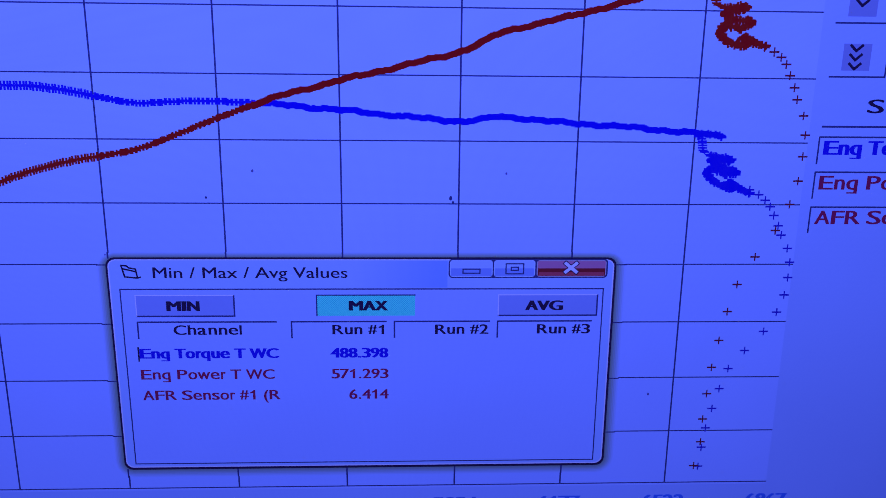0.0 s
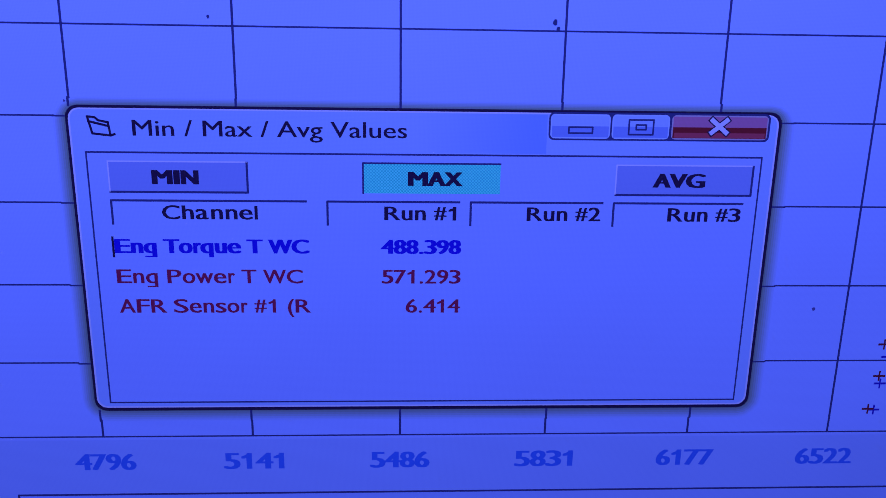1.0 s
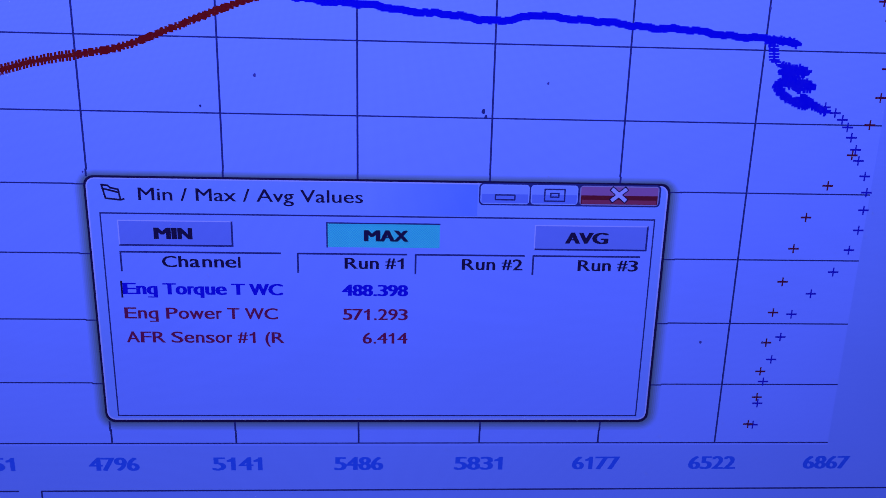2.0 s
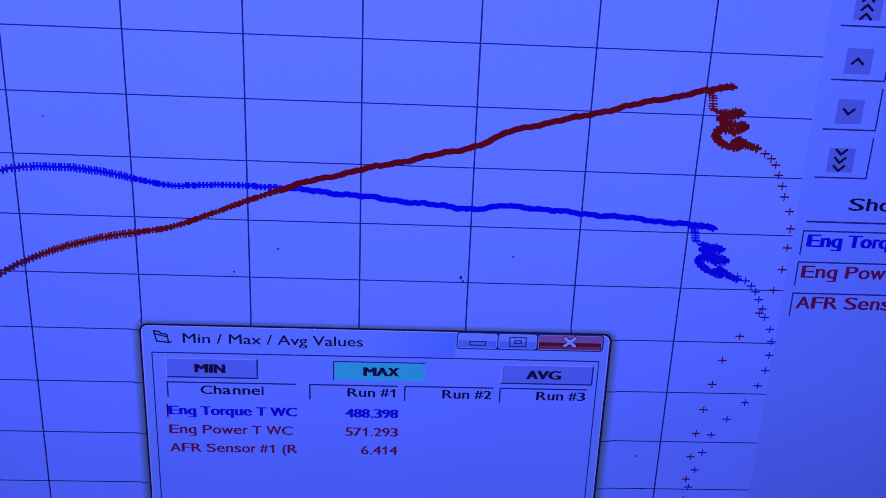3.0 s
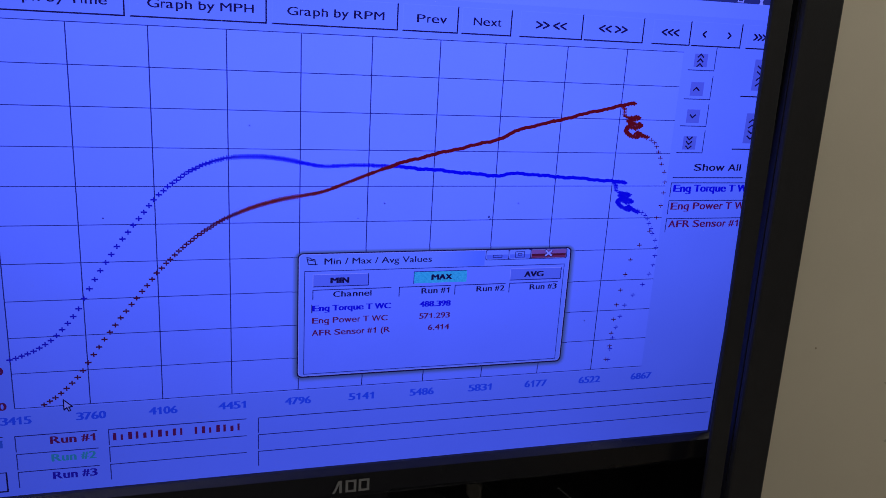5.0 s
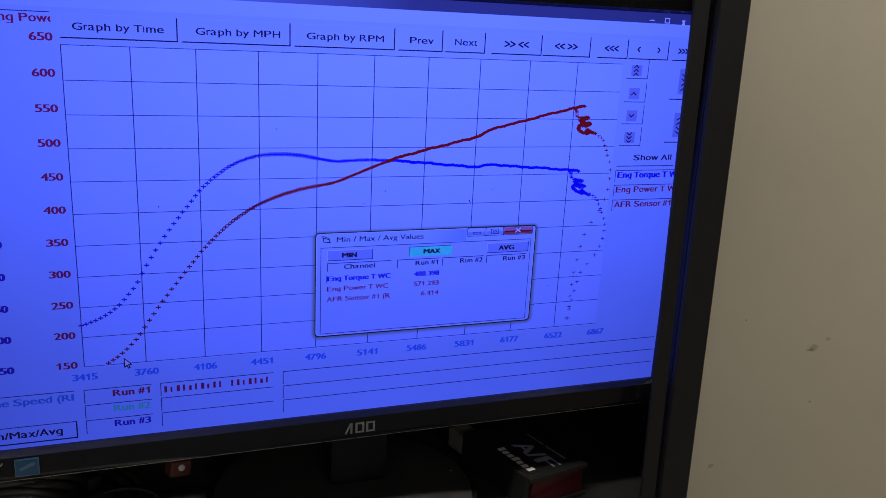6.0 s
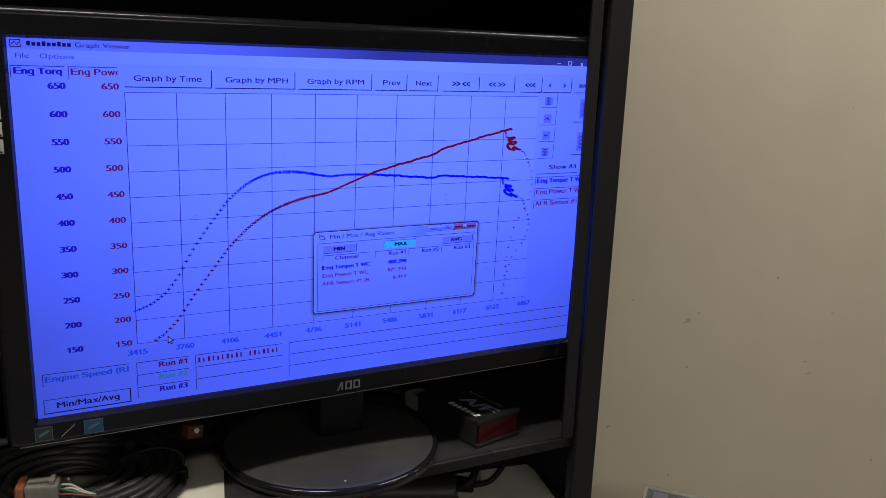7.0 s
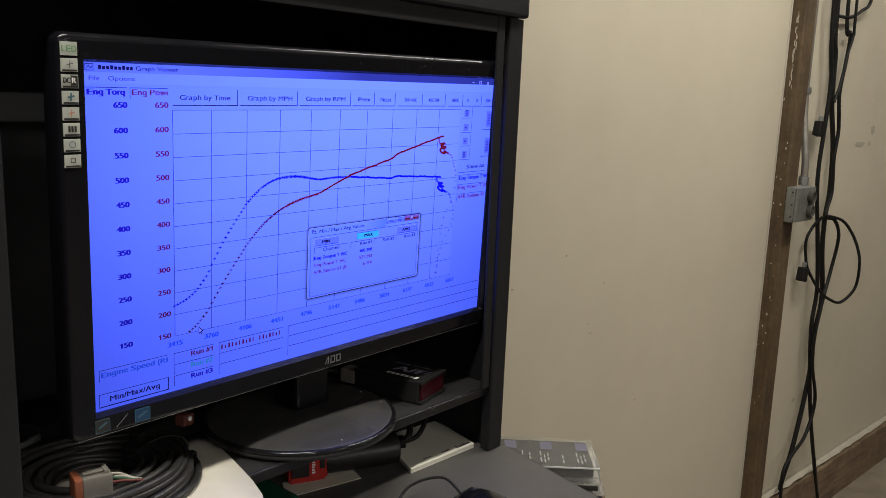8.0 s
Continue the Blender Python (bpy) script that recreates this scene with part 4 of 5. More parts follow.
for x0, x1, top, low in ((0.1035, 0.1166, (0.13, 0.225, 1.7), (0.075, 0.14, 1.45)), (0.117, 0.1297, (0.13, 0.225, 1.7), (0.075, 0.14, 1.45)), (0.1302, 0.1517, (0.17, 0.075, 0.62), (0.075, 0.004, 0.05))):
    red = top[1] < 0.1
    part("caption_button", rounded(x0, x1, -0.0059, -0.0006, 0.0009, Y * 16), lcd("lcd_caption_rim", (0.16, 0.16, 0.95) if red else (0.15, 0.25, 1.8)), scr)
    ui("caption_upper", x0 + 0.0003, x1 - 0.0003, -0.0032, -0.0009, lcd("lcd_caption_upper", top), 17)
    ui("caption_lower", x0 + 0.0003, x1 - 0.0003, -0.0056, -0.0032, lcd("lcd_caption_lower", low), 17)
    if red:
        ui("caption_glow", x0 + 0.0006, x1 - 0.0006, -0.0055, -0.0044, lcd("lcd_caption_glow", (0.15, 0.022, 0.18)), 18)
ui_lines("minimise_icon", [(0.1075, -0.0034, 0.1127, -0.0034), (0.1127, -0.0034, 0.1127, -0.0047), (0.1127, -0.0047, 0.1075, -0.0047), (0.1075, -0.0047, 0.1075, -0.0034)], 0.0004, L_LINE, 19)
ui_lines("restore_icon", [(0.1207, -0.0017, 0.1261, -0.0017), (0.1261, -0.0017, 0.1261, -0.0049), (0.1261, -0.0049, 0.1207, -0.0049), (0.1207, -0.0049, 0.1207, -0.0017), (0.1223, -0.0028, 0.1245, -0.0028), (0.1245, -0.0028, 0.1245, -0.0038), (0.1245, -0.0038, 0.1223, -0.0038), (0.1223, -0.0038, 0.1223, -0.0028)], 0.0004, L_LINE, 19)
ui_lines("close_icon", [(0.1389, -0.0014, 0.1426, -0.0045), (0.1426, -0.0014, 0.1389, -0.0045)], 0.0015, L_TEXT, 18.5)
ui_lines("close_icon", [(0.139, -0.0015, 0.1425, -0.0044), (0.1425, -0.0015, 0.139, -0.0044)], 0.001, L_LIGHT, 19)
for x0, x1, t0, t1, word, m in ((0.008, 0.0376, 0.0171, 0.0272, "MIN", L_BTN), (0.0627, 0.0929, 0.0725, 0.0846, "MAX", L_CYAN), (0.1187, 0.1495, 0.127, 0.1389, "AVG", L_BTN)):
    ui("button_face", x0, x1, -0.0184, -0.0117, m, 16)
    if word == "MAX":
        ui_lines("button_edge", [(x0, -0.0184, x0, -0.0117), (x0, -0.0117, x1, -0.0117)], 0.0004, L_LINE, 17)
    else:
        ui_lines("button_light", [(x0, -0.0184, x0, -0.0117), (x0, -0.0117, x1, -0.0117)], 0.0003, L_LIGHT, 17)
        ui_lines("button_edge", [(x0, -0.0184, x1, -0.0184), (x1, -0.0184, x1, -0.0117)], 0.0005, L_LINE, 17)
    write(word, t0, t1, -0.0151, 0.0031, L_TEXT, 0.05, 18)
for x0, x1, t0, t1, word in ((0.008, 0.0502, 0.0187, 0.0395, "Channel"), (0.0548, 0.084, 0.0673, 0.0833, "Run #1"), (0.0865, 0.1161, 0.0991, 0.1158, "Run #2"), (0.1186, 0.148, 0.131, 0.1478, "Run #3")):
    ui_lines("column_head", [(x0, -0.0203, x1, -0.0203), (x0, -0.0203, x0, -0.0256)], 0.0005, L_LINE, 16)
    write(word, t0, t1, -0.0229, 0.0031, L_TEXT, 0.02, 16)
for z, word, x0, x1, val, v0, m in ((-0.0306, "Eng Torque T WC", 0.0078, 0.0506, "488.398", 0.0665, L_BLUE), (-0.0376, "Eng Power T WC", 0.0077, 0.049, "571.293", 0.0667, L_MAROON), (-0.0446, "AFR Sensor #1 (R", 0.0077, 0.0506, "6.414", 0.0721, L_MAROON)):
    write(word, x0, x1, z, 0.0032, m, 0.04 if m is L_BLUE else 0.016, 16)
    write(val, v0, 0.0846, z, 0.0032, m, 0.04 if m is L_BLUE else 0.018, 16)
ui("text_caret", 0.0073, 0.0078, -0.0332, -0.0284, L_TEXT, 17)

# maker's mark and stickers on the bezel
FY = -0.0079
lm = bmesh.new()
for x, sl in ((0.0195, 0.0035), (0.0235, 0.0)):
    lm.faces.new([lm.verts.new(p) for p in ((x, FY, -0.1400), (x + 0.0015, FY, -0.1400), (x + 0.0015 + sl, FY, -0.1322), (x + sl, FY, -0.1322))])
for x in (0.027, 0.0345):
    for a, b, c, d in ((x, x + 0.0062, -0.1336, -0.1322), (x, x + 0.0062, -0.1400, -0.1386), (x, x + 0.0015, -0.1386, -0.1336), (x + 0.0047, x + 0.0062, -0.1386, -0.1336)):
        quad(lm, a, b, c, d, FY)
part("maker_mark", lm, M_MARK, mon, "silver maker's mark as plain shapes")
for i in range(8):
    z = 0.1545 - 0.0113 * i
    st = part("feature_sticker", box(-0.229, -0.2172, FY - 0.0002, FY + 0.001, z - 0.0047, z + 0.0047, 0.0002), M_STICK, mon, "small pale feature sticker")
    y = FY - 0.0006
    if i:
        part("caption_strip", quad(bmesh.new(), -0.2284, -0.2178, z - 0.0043, z - 0.003, y), M_STICK_B, st)
    if i == 0:
        lettering("lettering", "LED", -0.2284, -0.2178, z, 0.0042, M_STICK_G, st, y, 0.01)
    elif i == 2:
        part("dark_half", quad(bmesh.new(), -0.2228, -0.2178, z - 0.0029, z + 0.0043, y), M_STICK_B, st)
        lettering("lettering", "DC", -0.2282, -0.2228, z + 0.0008, 0.0038, M_STICK_B, st, y - 0.0002, 0.03)
        lettering("lettering", "R", -0.2221, -0.2188, z + 0.0008, 0.0038, M_WHITE, st, y - 0.0002, 0.03)
    elif i == 5:
        for k in range(3):
            part("picture_bar", quad(bmesh.new(), -0.2258 + 0.0022 * k, -0.2242 + 0.0022 * k, z - 0.0016, z + 0.0026, y), M_STICK_B, st)
    elif i in (6, 7):
        bm = bmesh.new()
        n = 16 if i == 6 else 4
        for k in range(n):
            a, b = 2 * math.pi * (k + 0.5) / n, 2 * math.pi * (k + 1.5) / n
            stroke(bm, (-0.2231 + 0.0022 * math.cos(a), z + 0.0007 + 0.0022 * math.sin(a)), (-0.2231 + 0.0022 * math.cos(b), z + 0.0007 + 0.0022 * math.sin(b)), 0.0005, y)
        part("picture_ring", bm, M_STICK_BL if i == 6 else M_STICK_B, st)
    else:
        bm = bmesh.new()
        stroke(bm, (-0.2231, z - 0.002), (-0.2228, z + 0.003), 0.0012 if i == 3 else 0.0005, y)
        stroke(bm, (-0.2251, z + 0.0003), (-0.2209, z + 0.0012), 0.0012 if i == 3 else 0.0005, y - 0.0001)
        part("picture_stroke", bm, {1: M_STICK_B, 3: M_STICK_BL, 4: M_STICK_O}[i], st)
for x0, x1, m, label in ((-0.2136, -0.2018, M_STICK_B, "dark badge sticker"), (-0.1806, -0.1674, M_ESTAR, "blue square sticker")):
    st = part("badge_sticker", box(x0, x1, FY - 0.0002, FY + 0.001, -0.1412, -0.1302, 0.0002), m, mon, label)
    bm = bmesh.new()
    for a, b, c, d in ((x0, x1, -0.1412, -0.1408), (x0, x1, -0.1306, -0.1302), (x0, x0 + 0.0004, -0.1408, -0.1306), (x1 - 0.0004, x1, -0.1408, -0.1306)):
        quad(bm, a, b, c, d, FY - 0.0005)
    part("sticker_border", bm, M_STICK_BL, st)
    bm = bmesh.new()
    stroke(bm, (x0 + 0.003, -0.1368), (x1 - 0.003, -0.1336), 0.002, FY - 0.0005)
    part("sticker_picture", bm, M_STICK_BL, st)
bm = bmesh.new()
for k in range(6):
    stroke(bm, (-0.196 + 0.0016 * k, -0.1402 + 0.0014 * k), (-0.195 + 0.0016 * k, -0.1385 + 0.0014 * k), 0.0008, FY)
part("smeared_print", bm, M_MARK, mon, "smeared silver print as plain bars")

# stand: neck and round foot, upright under the tilted panel
inv = MON_POSE.inverted()


def upright(bm):
    bmesh.ops.transform(bm, matrix=inv, verts=bm.verts)
    return bm


part("neck", upright(box(0.022, 0.066, 0.044, 0.08, H - 0.203, H - 0.06, 0.004)), M_BLACK_GLOSS, mon)
DCX, DCY, DR = 0.036, 0.055, 0.1015
part("foot", upright(lathe([(DR - 0.004, H - 0.2205), (DR, H - 0.218), (DR, H - 0.214), (DR - 0.003, H - 0.2105), (DR - 0.008, H - 0.2095), (DR * 0.7, H - 0.2065), (DR * 0.3, H - 0.2045), (0.01, H - 0.204)], 64, DCX, DCY)), M_DUSTY, mon, "dusty round black foot", smooth=True)
part("foot_rim", upright(tube([(DCX + (DR - 0.0025) * math.cos(a), DCY + (DR - 0.0025) * math.sin(a), H - 0.2128) for a in (2 * math.pi * i / 72 for i in range(72))], 0.0032, 12, closed=True)), mat("polished_black_rim", (0.01, 0.01, 0.011), 0.05), mon, "shiny black rim", smooth=True)

rnd = random.Random(12)
for i in range(16):
    a, r = rnd.uniform(-2.6, 0.3), DR * rnd.uniform(0.35, 0.9)
    size = rnd.uniform(0.0005, 0.0015)
    bm = bmesh.new()
    bmesh.ops.create_icosphere(bm, subdivisions=1, radius=size)
    for v in bm.verts:
        v.co *= rnd.uniform(0.6, 1.2)
        v.co.z *= 0.5
    bmesh.ops.translate(bm, verts=bm.verts, vec=(DCX + r * math.cos(a), DCY + r * math.sin(a), H - 0.2095 + 0.0055 * (1 - r / DR)))
    part("dust_crumb", upright(bm), M_STICK, mon, "pale crumb of dust")

# ---- things on the shelf ----
SH = H - 0.221
# gauge box
gauge = thing("gauge_box", pose(0.1645, 0.002, SH + 0.0005, 0, 0, 12.5), "black box-shaped gauge with a dark red display and white print", "gauge")
part("case", box(0, 0.058, 0.002, 0.09, 0, 0.0265, 0.0015), M_BLACK, gauge)
part("display_window", box(0.004, 0.055, -0.0005, 0.0019, 0.0035, 0.0228, 0.0006), M_REDLENS, gauge, "dark red display window")
part("front_rim", box(0.0, 0.058, -0.0022, 0.0018, 0.0232, 0.027, 0.0008), M_BLACK, gauge)
part("lower_rim", box(0.0, 0.058, -0.0022, 0.0018, 0.0, 0.003, 0.0008), M_BLACK, gauge)
DOWN = Matrix.Rotation(radians(-90), 4, "Z") @ Matrix.Rotation(radians(-90), 4, "X")
lettering("lettering", "A/F", 0.0, 0.046, 0.0, 0.015, M_GAUGE_PRINT, gauge, 0.0, 0.03, Matrix.Translation((0.03, 0.052, 0.0268)) @ DOWN)
bars("brand_bars", 0.0, 0.044, 0, 0.007, 7, M_WHITE, gauge, 0.0).matrix_local = Matrix.Translation((0.011, 0.052, 0.0268)) @ DOWN
bars("small_print_bars", 0.0, 0.05, 0, 0.0022, 18, M_SILVER, gauge, 0.0, (8,)).matrix_local = Matrix.Translation((0.047, 0.062, 0.0268)) @ DOWN
part("cable_socket", box(0.0, 0.02, 0.091, 0.112, 0.005, 0.022, 0.002), M_GREYPL, gauge, "grey plug at the back")
part("plug_cord", tube(spline([(0.01, 0.112, 0.013), (0.0, 0.13, 0.016), (-0.03, 0.15, 0.02), (-0.06, 0.17, 0.01)], 6), 0.004, 8), M_CABLE, gauge, smooth=True)

# white paper lying on the shelf and over its edge
paper = bmesh.new()
rows = []
for i in range(9):
    y = 0.105 - 0.205 * i / 8
    drop = -0.0 if y > -0.03 else -1.6 * (y + 0.03) ** 2
    xr = -0.0757 + 0.216 * y - 3.0 * max(0, -0.02 - y) ** 2
    rows.append([paper.verts.new((-0.285 + (xr + 0.285) * k / 6, y, SH + 0.0012 + drop + 0.0015 * math.sin(k + i * 0.7))) for k in range(7)])
for p, q in zip(rows, rows[1:]):
    for k in range(6):
        paper.faces.new((p[k], p[k + 1], q[k + 1], q[k]))
ob = part("paper_sheet", paper, M_PAPER, smooth=True)
sol = ob.modifiers.new("thickness", "SOLIDIFY")
sol.thickness = 0.0006
tagged(ob, "cream white paper sheet lying on the shelf, curling over its edge", "paper")

# coiled cable with a grey connector
CO = (-0.19, 0.056)
coil = thing("coiled_cable", pose(CO[0], CO[1], SH + 0.003), "dusty black cable coiled into a loop on the paper", "cable coil")
rnd = random.Random(8)
for k in range(25):
    r = 0.087 - 0.0021 * k + rnd.uniform(-0.002, 0.002)
    dx, dy = rnd.uniform(-0.004, 0.004), rnd.uniform(-0.004, 0.004)
    zz = 0.0045 + 0.0066 * (k * 2 % 3) + rnd.uniform(-0.001, 0.001)
    pts = [(dx + r * math.cos(a), dy + 0.88 * r * math.sin(a), zz + 0.002 * math.sin(2 * a + k)) for a in (2 * math.pi * i / 40 for i in range(40))]
    part("cable_turn", tube(pts, 0.0035, 8, closed=True), M_CABLE_G, coil, smooth=True)
part("cable_tie", tube([(0.067 + 0.0255 * math.cos(a), 0.002 + 0.003 * math.sin(a), 0.0115 + 0.0135 * math.sin(a)) for a in (2 * math.pi * i / 24 for i in range(24))], 0.0017, 6, closed=True), M_CABLE, coil, smooth=True)
part("tie_head", box(0.0845, 0.0935, -0.014, -0.006, 0.0, 0.009, 0.001), M_CABLE, coil)

conn = thing("wire_connector", pose(-0.2257, 0.0138, SH + 0.021, 0, 0, -12) @ Matrix.Diagonal((0.62, 0.74, 0.94, 1)), "grey plastic wire connector with an orange seal", "connector")
part("housing", box(0.010, 0.047, -0.012, 0.012, 0, 0.02, 0.002), M_GREYPL, conn)
part("seal", box(0.0, 0.0098, -0.014, 0.014, -0.001, 0.021, 0.002), M_ORANGE, conn, "orange wedge seal")
part("latch", box(0.012, 0.04, -0.005, 0.003, 0.0205, 0.0226, 0.0008), M_GREYPL, conn)
part("latch_bridge", box(0.037, 0.043, -0.01, 0.006, 0.0203, 0.0238, 0.0008), M_GREYPL, conn)
for k, m in enumerate((M_WIRE_R, M_WIRE_G, M_WIRE_W, M_WIRE_W)):
    y = -0.007 + 0.0045 * k
    part("wire", tube(spline([(0.047, y, 0.01 + 0.003 * (k % 2)), (0.06, y * 0.9, 0.009 + 0.001 * k), (0.078, y * 0.5 - 0.002, 0.006), (0.1, 0.004, 0.0), (0.115, 0.012, -0.004)], 6), 0.0012, 6), m, conn, smooth=True)

rc = thing("red_connector", pose(-0.085, 0.084, SH + 0.0225, 0, 8, 20) @ Matrix.Scale(0.66, 4), "small red connector cap with a white dot on the coil", "connector")
part("cap", box(-0.012, 0.012, -0.009, 0.009, 0, 0.018, 0.003), mat("dusky_red_plastic", (0.14, 0.045, 0.037), 0.5, var=0.3, scale=60), rc)
bm = lathe([(0.0036, 0), (0.0036, 0.002), (0.0025, 0.003)], 16)
bmesh.ops.transform(bm, matrix=pose(0.0, -0.009, 0.0115, 90), verts=bm.verts)
part("dot", bm, M_WHITE, rc, "white dot")

pale = thing("pale_cable", pose(-0.235, 0.155, SH + 0.003), "pale grey cable loops behind the coil", "cable")
for k in range(3):
    part("cable_turn", tube(spline([(-0.05, 0.04 - 0.01 * k, 0.004 + 0.007 * k), (-0.02, -0.0 - 0.008 * k, 0.004 + 0.008 * k), (0.02, -0.006 - 0.004 * k, 0.005 + 0.007 * k), (0.05, 0.03, 0.004 + 0.004 * k), (0.04, 0.08, 0.004)], 8), 0.0035, 8), mat("pale_grey_jacket", (0.16, 0.16, 0.17), 0.4, var=0.3, scale=40), pale, smooth=True)
dp = thing("black_plug", pose(-0.142, 0.066, SH + 0.003, 0, 0, 30), "black rubber plug lying inside the coil", "plug")
part("plug_body", box(-0.014, 0.014, -0.01, 0.01, 0, 0.026, 0.004), M_CABLE, dp)
part("plug_neck", box(-0.006, 0.006, -0.006, 0.006, 0.0262, 0.036, 0.003), M_CABLE, dp)

# ---- under the shelf, on the desk ----
pad = thing("notepad", pose(0.159, 0.003, DESK + 0.0006, 0, 0, -3), "white notepad with small dark print on the desk", "notepad")
part("pages", outline([(-0.003, 0.0), (0.105, 0.0016), (0.1213, 0.0846), (0.03, 0.092)], 0, 0.0042), M_PAD, pad)
part("cover", outline([(-0.0034, -0.0004), (0.1054, 0.0012), (0.1217, 0.085), (0.0298, 0.0924)], 0.0046, 0.0054), M_PAD, pad)
FL = Matrix.Rotation(radians(-90), 4, "X")
bars("brand_bars", 0, 0.026, 0, 0.005, 6, M_STICK_B, pad, 0).matrix_local = Matrix.Translation((0.078, 0.008, 0.0057)) @ FL
bars("print_bars", 0, 0.012, 0, 0.002, 6, M_STICK_B, pad, 0).matrix_local = Matrix.Translation((0.026, 0.01, 0.0057)) @ FL
bars("print_bars", 0, 0.014, 0, 0.003, 4, M_STICK_B, pad, 0).matrix_local = Matrix.Translation((0.055, 0.009, 0.0057)) @ FL

tagged(part("paper_scrap", outline([(0.0195, 0.0545), (0.106, 0.0342), (0.118, 0.07), (0.035, 0.086)], DESK + 0.0004, DESK + 0.0014), M_PAPER), "white paper scrap under the flashlight", "paper")
torch = thing("work_light", pose(0.0425, 0.0906, DESK + 0.0016, 0, 0, -23), "black cordless hand lamp with a red head", "flashlight")
bm = outline([(0, -0.018), (0.034, -0.018), (0.042, -0.0165), (0.047, -0.011), (0.049, 0), (0.047, 0.011), (0.042, 0.0165), (0, 0.018)], 0, 0.04)
bmesh.ops.bevel(bm, geom=bm.edges[:], offset=0.0025, segments=2, affect="EDGES")
part("head", bm, M_RED, torch, "red plastic head")
part("dark_face", box(0.003, 0.0225, -0.0195, -0.0181, 0.008, 0.0365, 0.0006), M_BLACK, torch)
part("slot", box(0.035, 0.041, -0.019, -0.0176, 0.015, 0.026, 0.0006), M_BLACK, torch)
bars("print_bars", -0.011, 0.011, 0, 0.004, 7, M_WHITE, torch, 0).matrix_local = Matrix.Translation((0.0275, -0.0186, 0.021)) @ Matrix.Rotation(radians(90), 4, "Y")
part("grip", tube(spline([(0.046, 0, 0.016), (0.06, -0.002, 0.0175), (0.085, -0.003, 0.0185), (0.11, -0.003, 0.0185), (0.128, -0.002, 0.0185), (0.1345, -0.002, 0.0185)], 6), lambda u: 0.0155 + 0.0025 * math.sin(u * 2.6) if u < 0.86 else 0.018 * math.sqrt(max(0.03, 1 - ((u - 0.86) / 0.15) ** 2)), 18), M_BLACK, torch, "black rubber grip", smooth=True)
part("lamp_cord", tube(spline([(0.134, 0, 0.02), (0.15, 0.0, 0.03), (0.158, 0.03, 0.045), (0.14, 0.06, 0.05)], 8), 0.004, 8), M_CABLE, torch, smooth=True)
gb = tagged(part("green_tray", box(-0.06, 0.015, 0.03, 0.15, DESK + 0.0004, DESK + 0.014, 0.003), M_GREEN), "dark green plastic tray under the shelf", "tray")
up = thing("usb_plug", pose(0.186, 0.06, DESK + 0.0062, 0, 0, -30), "black cable plug with a bright edge on the notepad", "plug")
part("plug_body", box(-0.016, 0.012, -0.008, 0.008, 0, 0.011, 0.002), M_BLACK_GLOSS, up)
part("plug_cord", tube(spline([(0.012, 0, 0.005), (0.03, 0.004, 0.01), (0.045, 0.02, 0.025), (0.05, 0.04, 0.04), (0.045, 0.06, 0.06)], 8), 0.003, 8), M_CABLE, up, smooth=True)
wire = thing("bracket_screws", pose(0.264, 0.03, SH - 0.0102), "small bright screws under the shelf", "screw")
for k in range(2):
    part("screw", lathe([(0.0012, -0.024), (0.0032, -0.0225), (0.0032, -0.016), (0.0014, -0.0145), (0.0014, 0.0)], 10, 0.008 * k, 0.006 * k), M_CHROME, wire)

mouse = thing("computer_mouse", pose(0.134, -0.13, DESK + 0.0005, 0, 0, -15), "black computer mouse with a silver rim on the desk", "mouse")
bm = bmesh.new()
bmesh.ops.create_uvsphere(bm, u_segments=28, v_segments=14, radius=1.0)
for v in bm.verts:
    v.co.z = max(v.co.z, -0.1)
    v.co = Vector((v.co.x * 0.03, v.co.y * 0.052, (v.co.z + 0.1) * 0.026))
part("shell", bm, M_BLACK_GLOSS, mouse, smooth=True)
part("silver_rim", tube([(0.0305 * math.cos(a), 0.0525 * math.sin(a), 0.0105 + 0.004 * math.cos(2 * a)) for a in (2 * math.pi * i / 40 for i in range(40))], 0.0009, 6, closed=True), M_CHROME, mouse, "thin bright rim")
part("wheel", lathe([(0.008, -0.003), (0.009, 0), (0.008, 0.003)], 18), M_BLACK, mouse).matrix_local = pose(0, 0.03, 0.0165, 0, 90, 0)
part("mouse_cord", tube(spline([(0, 0.05, 0.008), (-0.01, 0.075, 0.02), (-0.05, 0.08, 0.016), (-0.09, 0.05, 0.004), (-0.12, 0.03, 0.003)], 8), 0.0017, 6), M_CABLE, mouse, smooth=True)

# ---- stack of cards on a side board ----
ped = thing("timber_stand", pose(0.505, 0.141, 0, 0, 0, -50), "brown timber stand beside the cabinet", "stand")
part("column", box(0.02, 0.15, 0.015, 0.1, 0.0, H - 0.526), M_BROWN, ped)
part("top_board", box(0.0, 0.18, 0.002, 0.11, H - 0.5255, H - 0.509, 0.002), M_BROWN, ped)
for k, (dx, dy, dz) in enumerate(((0.006, -0.008, 0.0), (-0.003, -0.004, 0.0195))):
    case = thing("plastic_case", pose(0.505 + dx, 0.141 + dy, H - 0.5088 + dz, 0, 0, -50), "clear plastic case under the pack of cards", "case", "clear cases")
    part("lid", box(0, 0.165, 0, 0.112, 0.010, 0.0188, 0.002), M_CLEAR, case).visible_shadow = False
    part("dark_tray", box(0.003, 0.162, 0.003, 0.109, 0.0, 0.0095, 0.002), M_CARD, case)
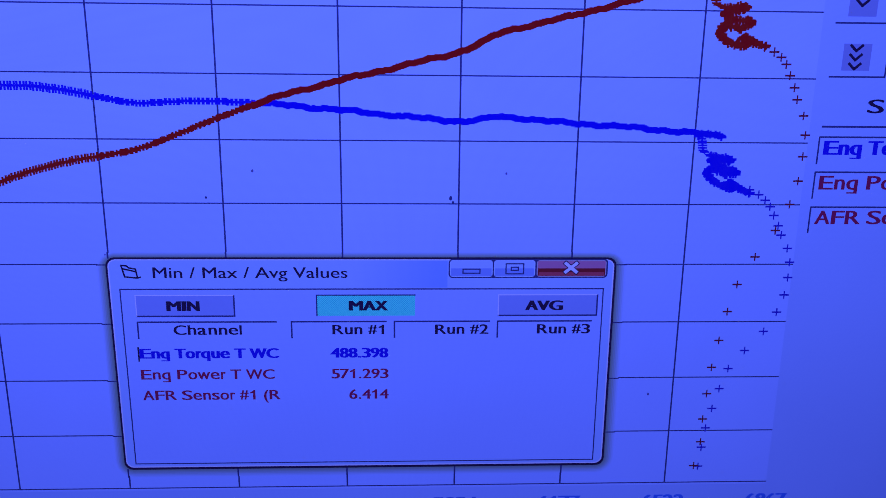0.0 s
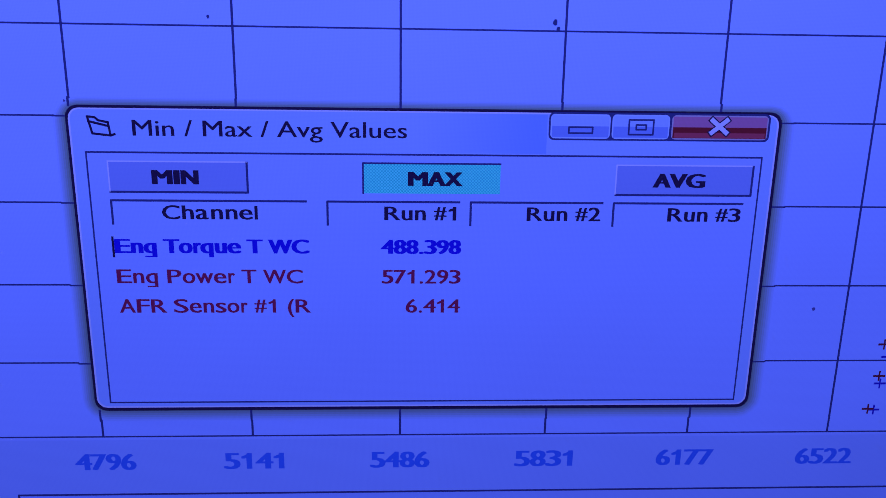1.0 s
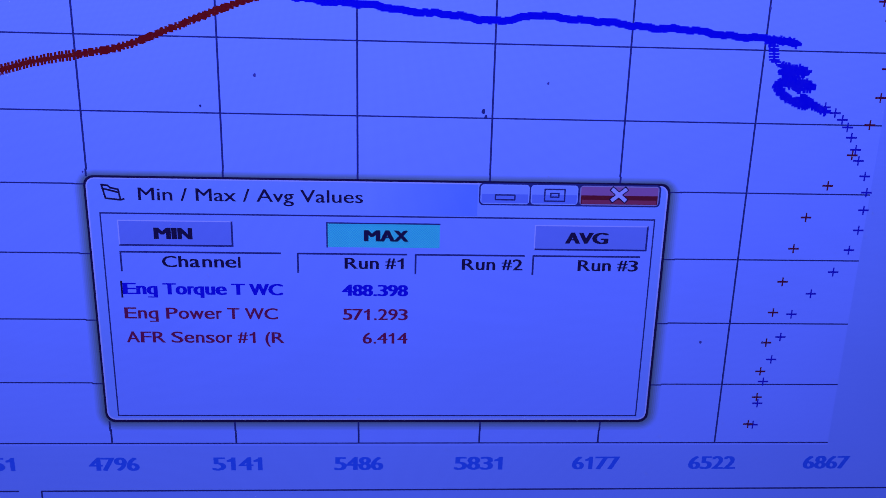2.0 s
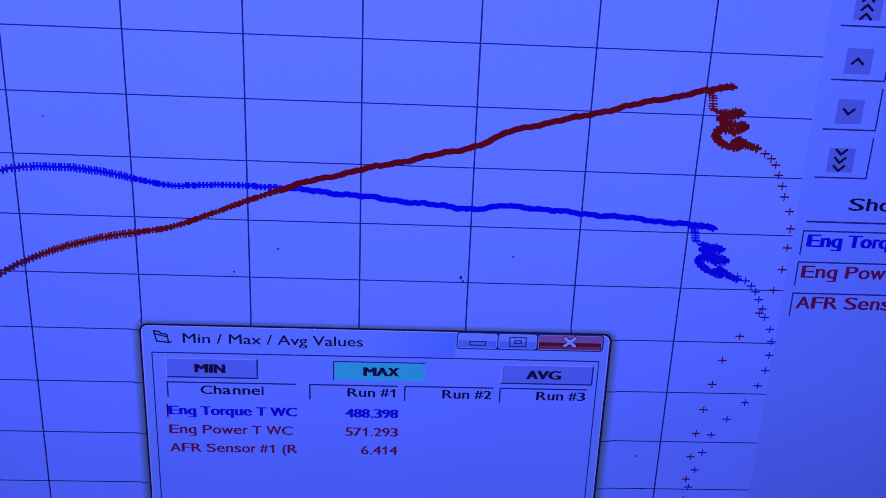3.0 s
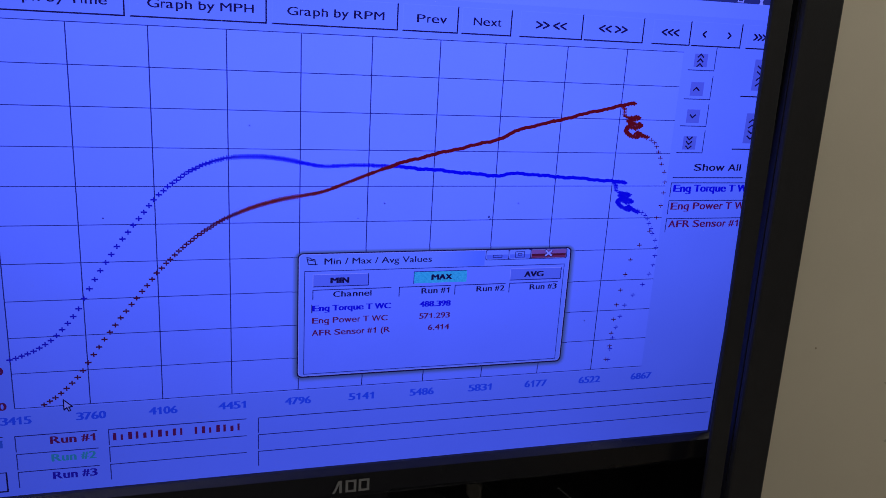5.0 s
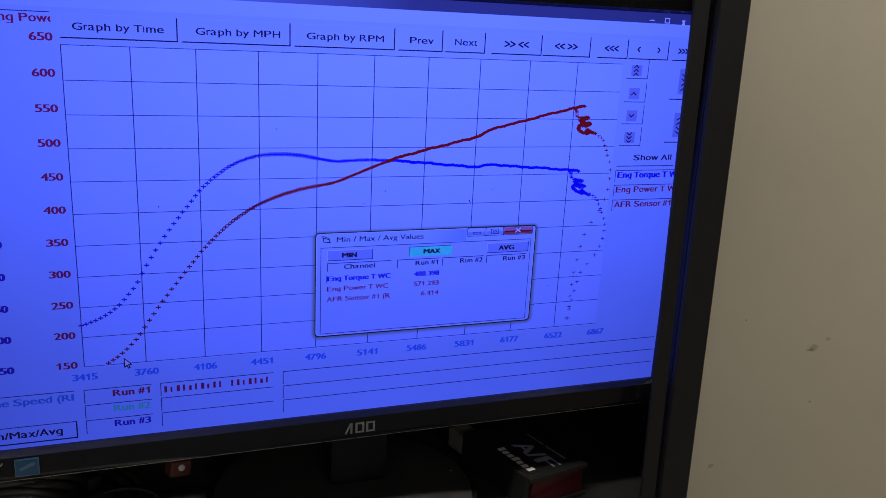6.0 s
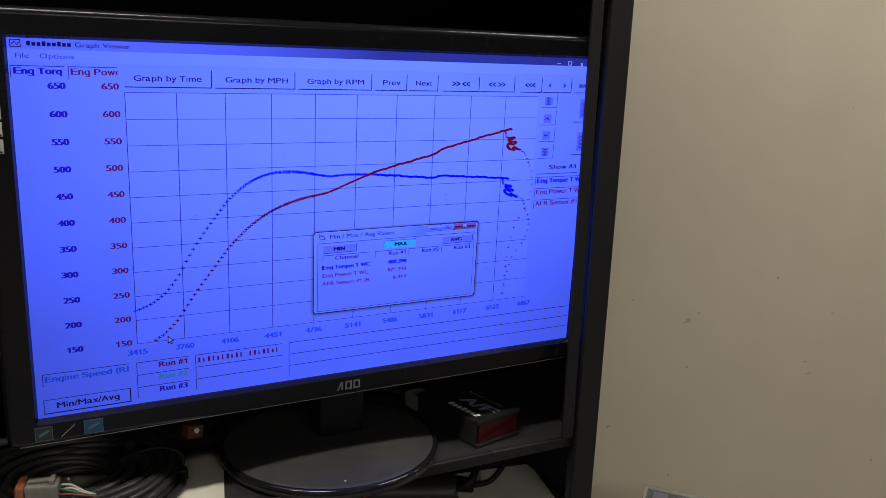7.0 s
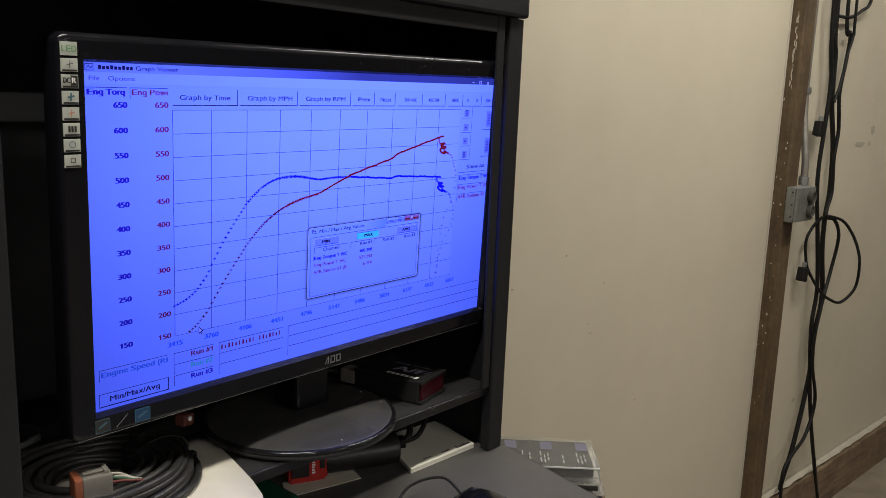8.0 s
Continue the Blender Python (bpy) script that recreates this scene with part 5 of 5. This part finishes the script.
ST = pose(0.505, 0.141, H - 0.4695, 0, 0, -50)
pack = thing("card_pack", ST, "clear plastic pack of printed grey cards", "card pack")
part("card_block", box(0.004, 0.155, 0.004, 0.104, 0.0005, 0.016, 0.001), M_CARD, pack)
part("wrapper", box(0, 0.165, 0, 0.112, 0.0, 0.019, 0.002), M_CLEAR, pack, "clear plastic wrapper").visible_shadow = False
part("white_tab", box(0.0, 0.02, 0.004, 0.04, 0.0192, 0.0196), M_PAPER, pack, "white paper tab")
# the highlight along the wrapper's front edge, laid on as a white strip
part("edge_highlight", box(0.001, 0.164, -0.0012, -0.0002, 0.0165, 0.0192, 0.0003), M_WHITE, pack, "white strip standing in for the highlight on the wrapper's front edge")
for k in range(5):
    x = 0.012 + 0.03 * k
    for dx, y0, n in ((0.0, 0.012, 0.046), (0.006, 0.01, 0.036), (0.012, 0.02, 0.03)):
        if (k + round(dx * 1000)) % 4 != 3:
            b = bars("print_bars", 0, n, 0, 0.0026, 2, M_SILVER, pack, 0)
            b.matrix_local = Matrix.Translation((x + dx, y0, 0.0194)) @ Matrix.Rotation(radians(90), 4, "Z") @ FL
    if k % 2 == 0:
        part("picture_patch", box(x + 0.002, x + 0.022, 0.064, 0.094, 0.0191, 0.0194), M_LILAC, pack)

# ---- ceiling fixtures ----
first = None
M_TUBE = bpy.data.materials.new("lit_tube")
M_TUBE.use_nodes = True
M_TUBE.node_tree.nodes["Principled BSDF"].inputs["Emission Color"].default_value = (*TUBE, 1)
M_TUBE.node_tree.nodes["Principled BSDF"].inputs["Emission Strength"].default_value = 6
# unseen fixtures at every lamp, also where it is only added fill
for lx, ly, _ in LAMPS:
    if first is None:
        first = thing("ceiling_light", pose(lx, ly, H + 1.32), "unseen white enamel twin tube ceiling light, lit, the rear ones added as fill", "ceiling light", "ceiling lights")
        part("housing", box(-0.62, 0.62, -0.09, 0.09, 0.02, 0.079, 0.006), M_FIXT, first)
        for y in (-0.045, 0.045):
            part("tube", tube([(-0.58, y, 0.003), (0.58, y, 0.003)], 0.013, 12), M_TUBE, first, "lit fluorescent tube")
    else:
        copy_thing(first, pose(lx, ly, H + 1.32))
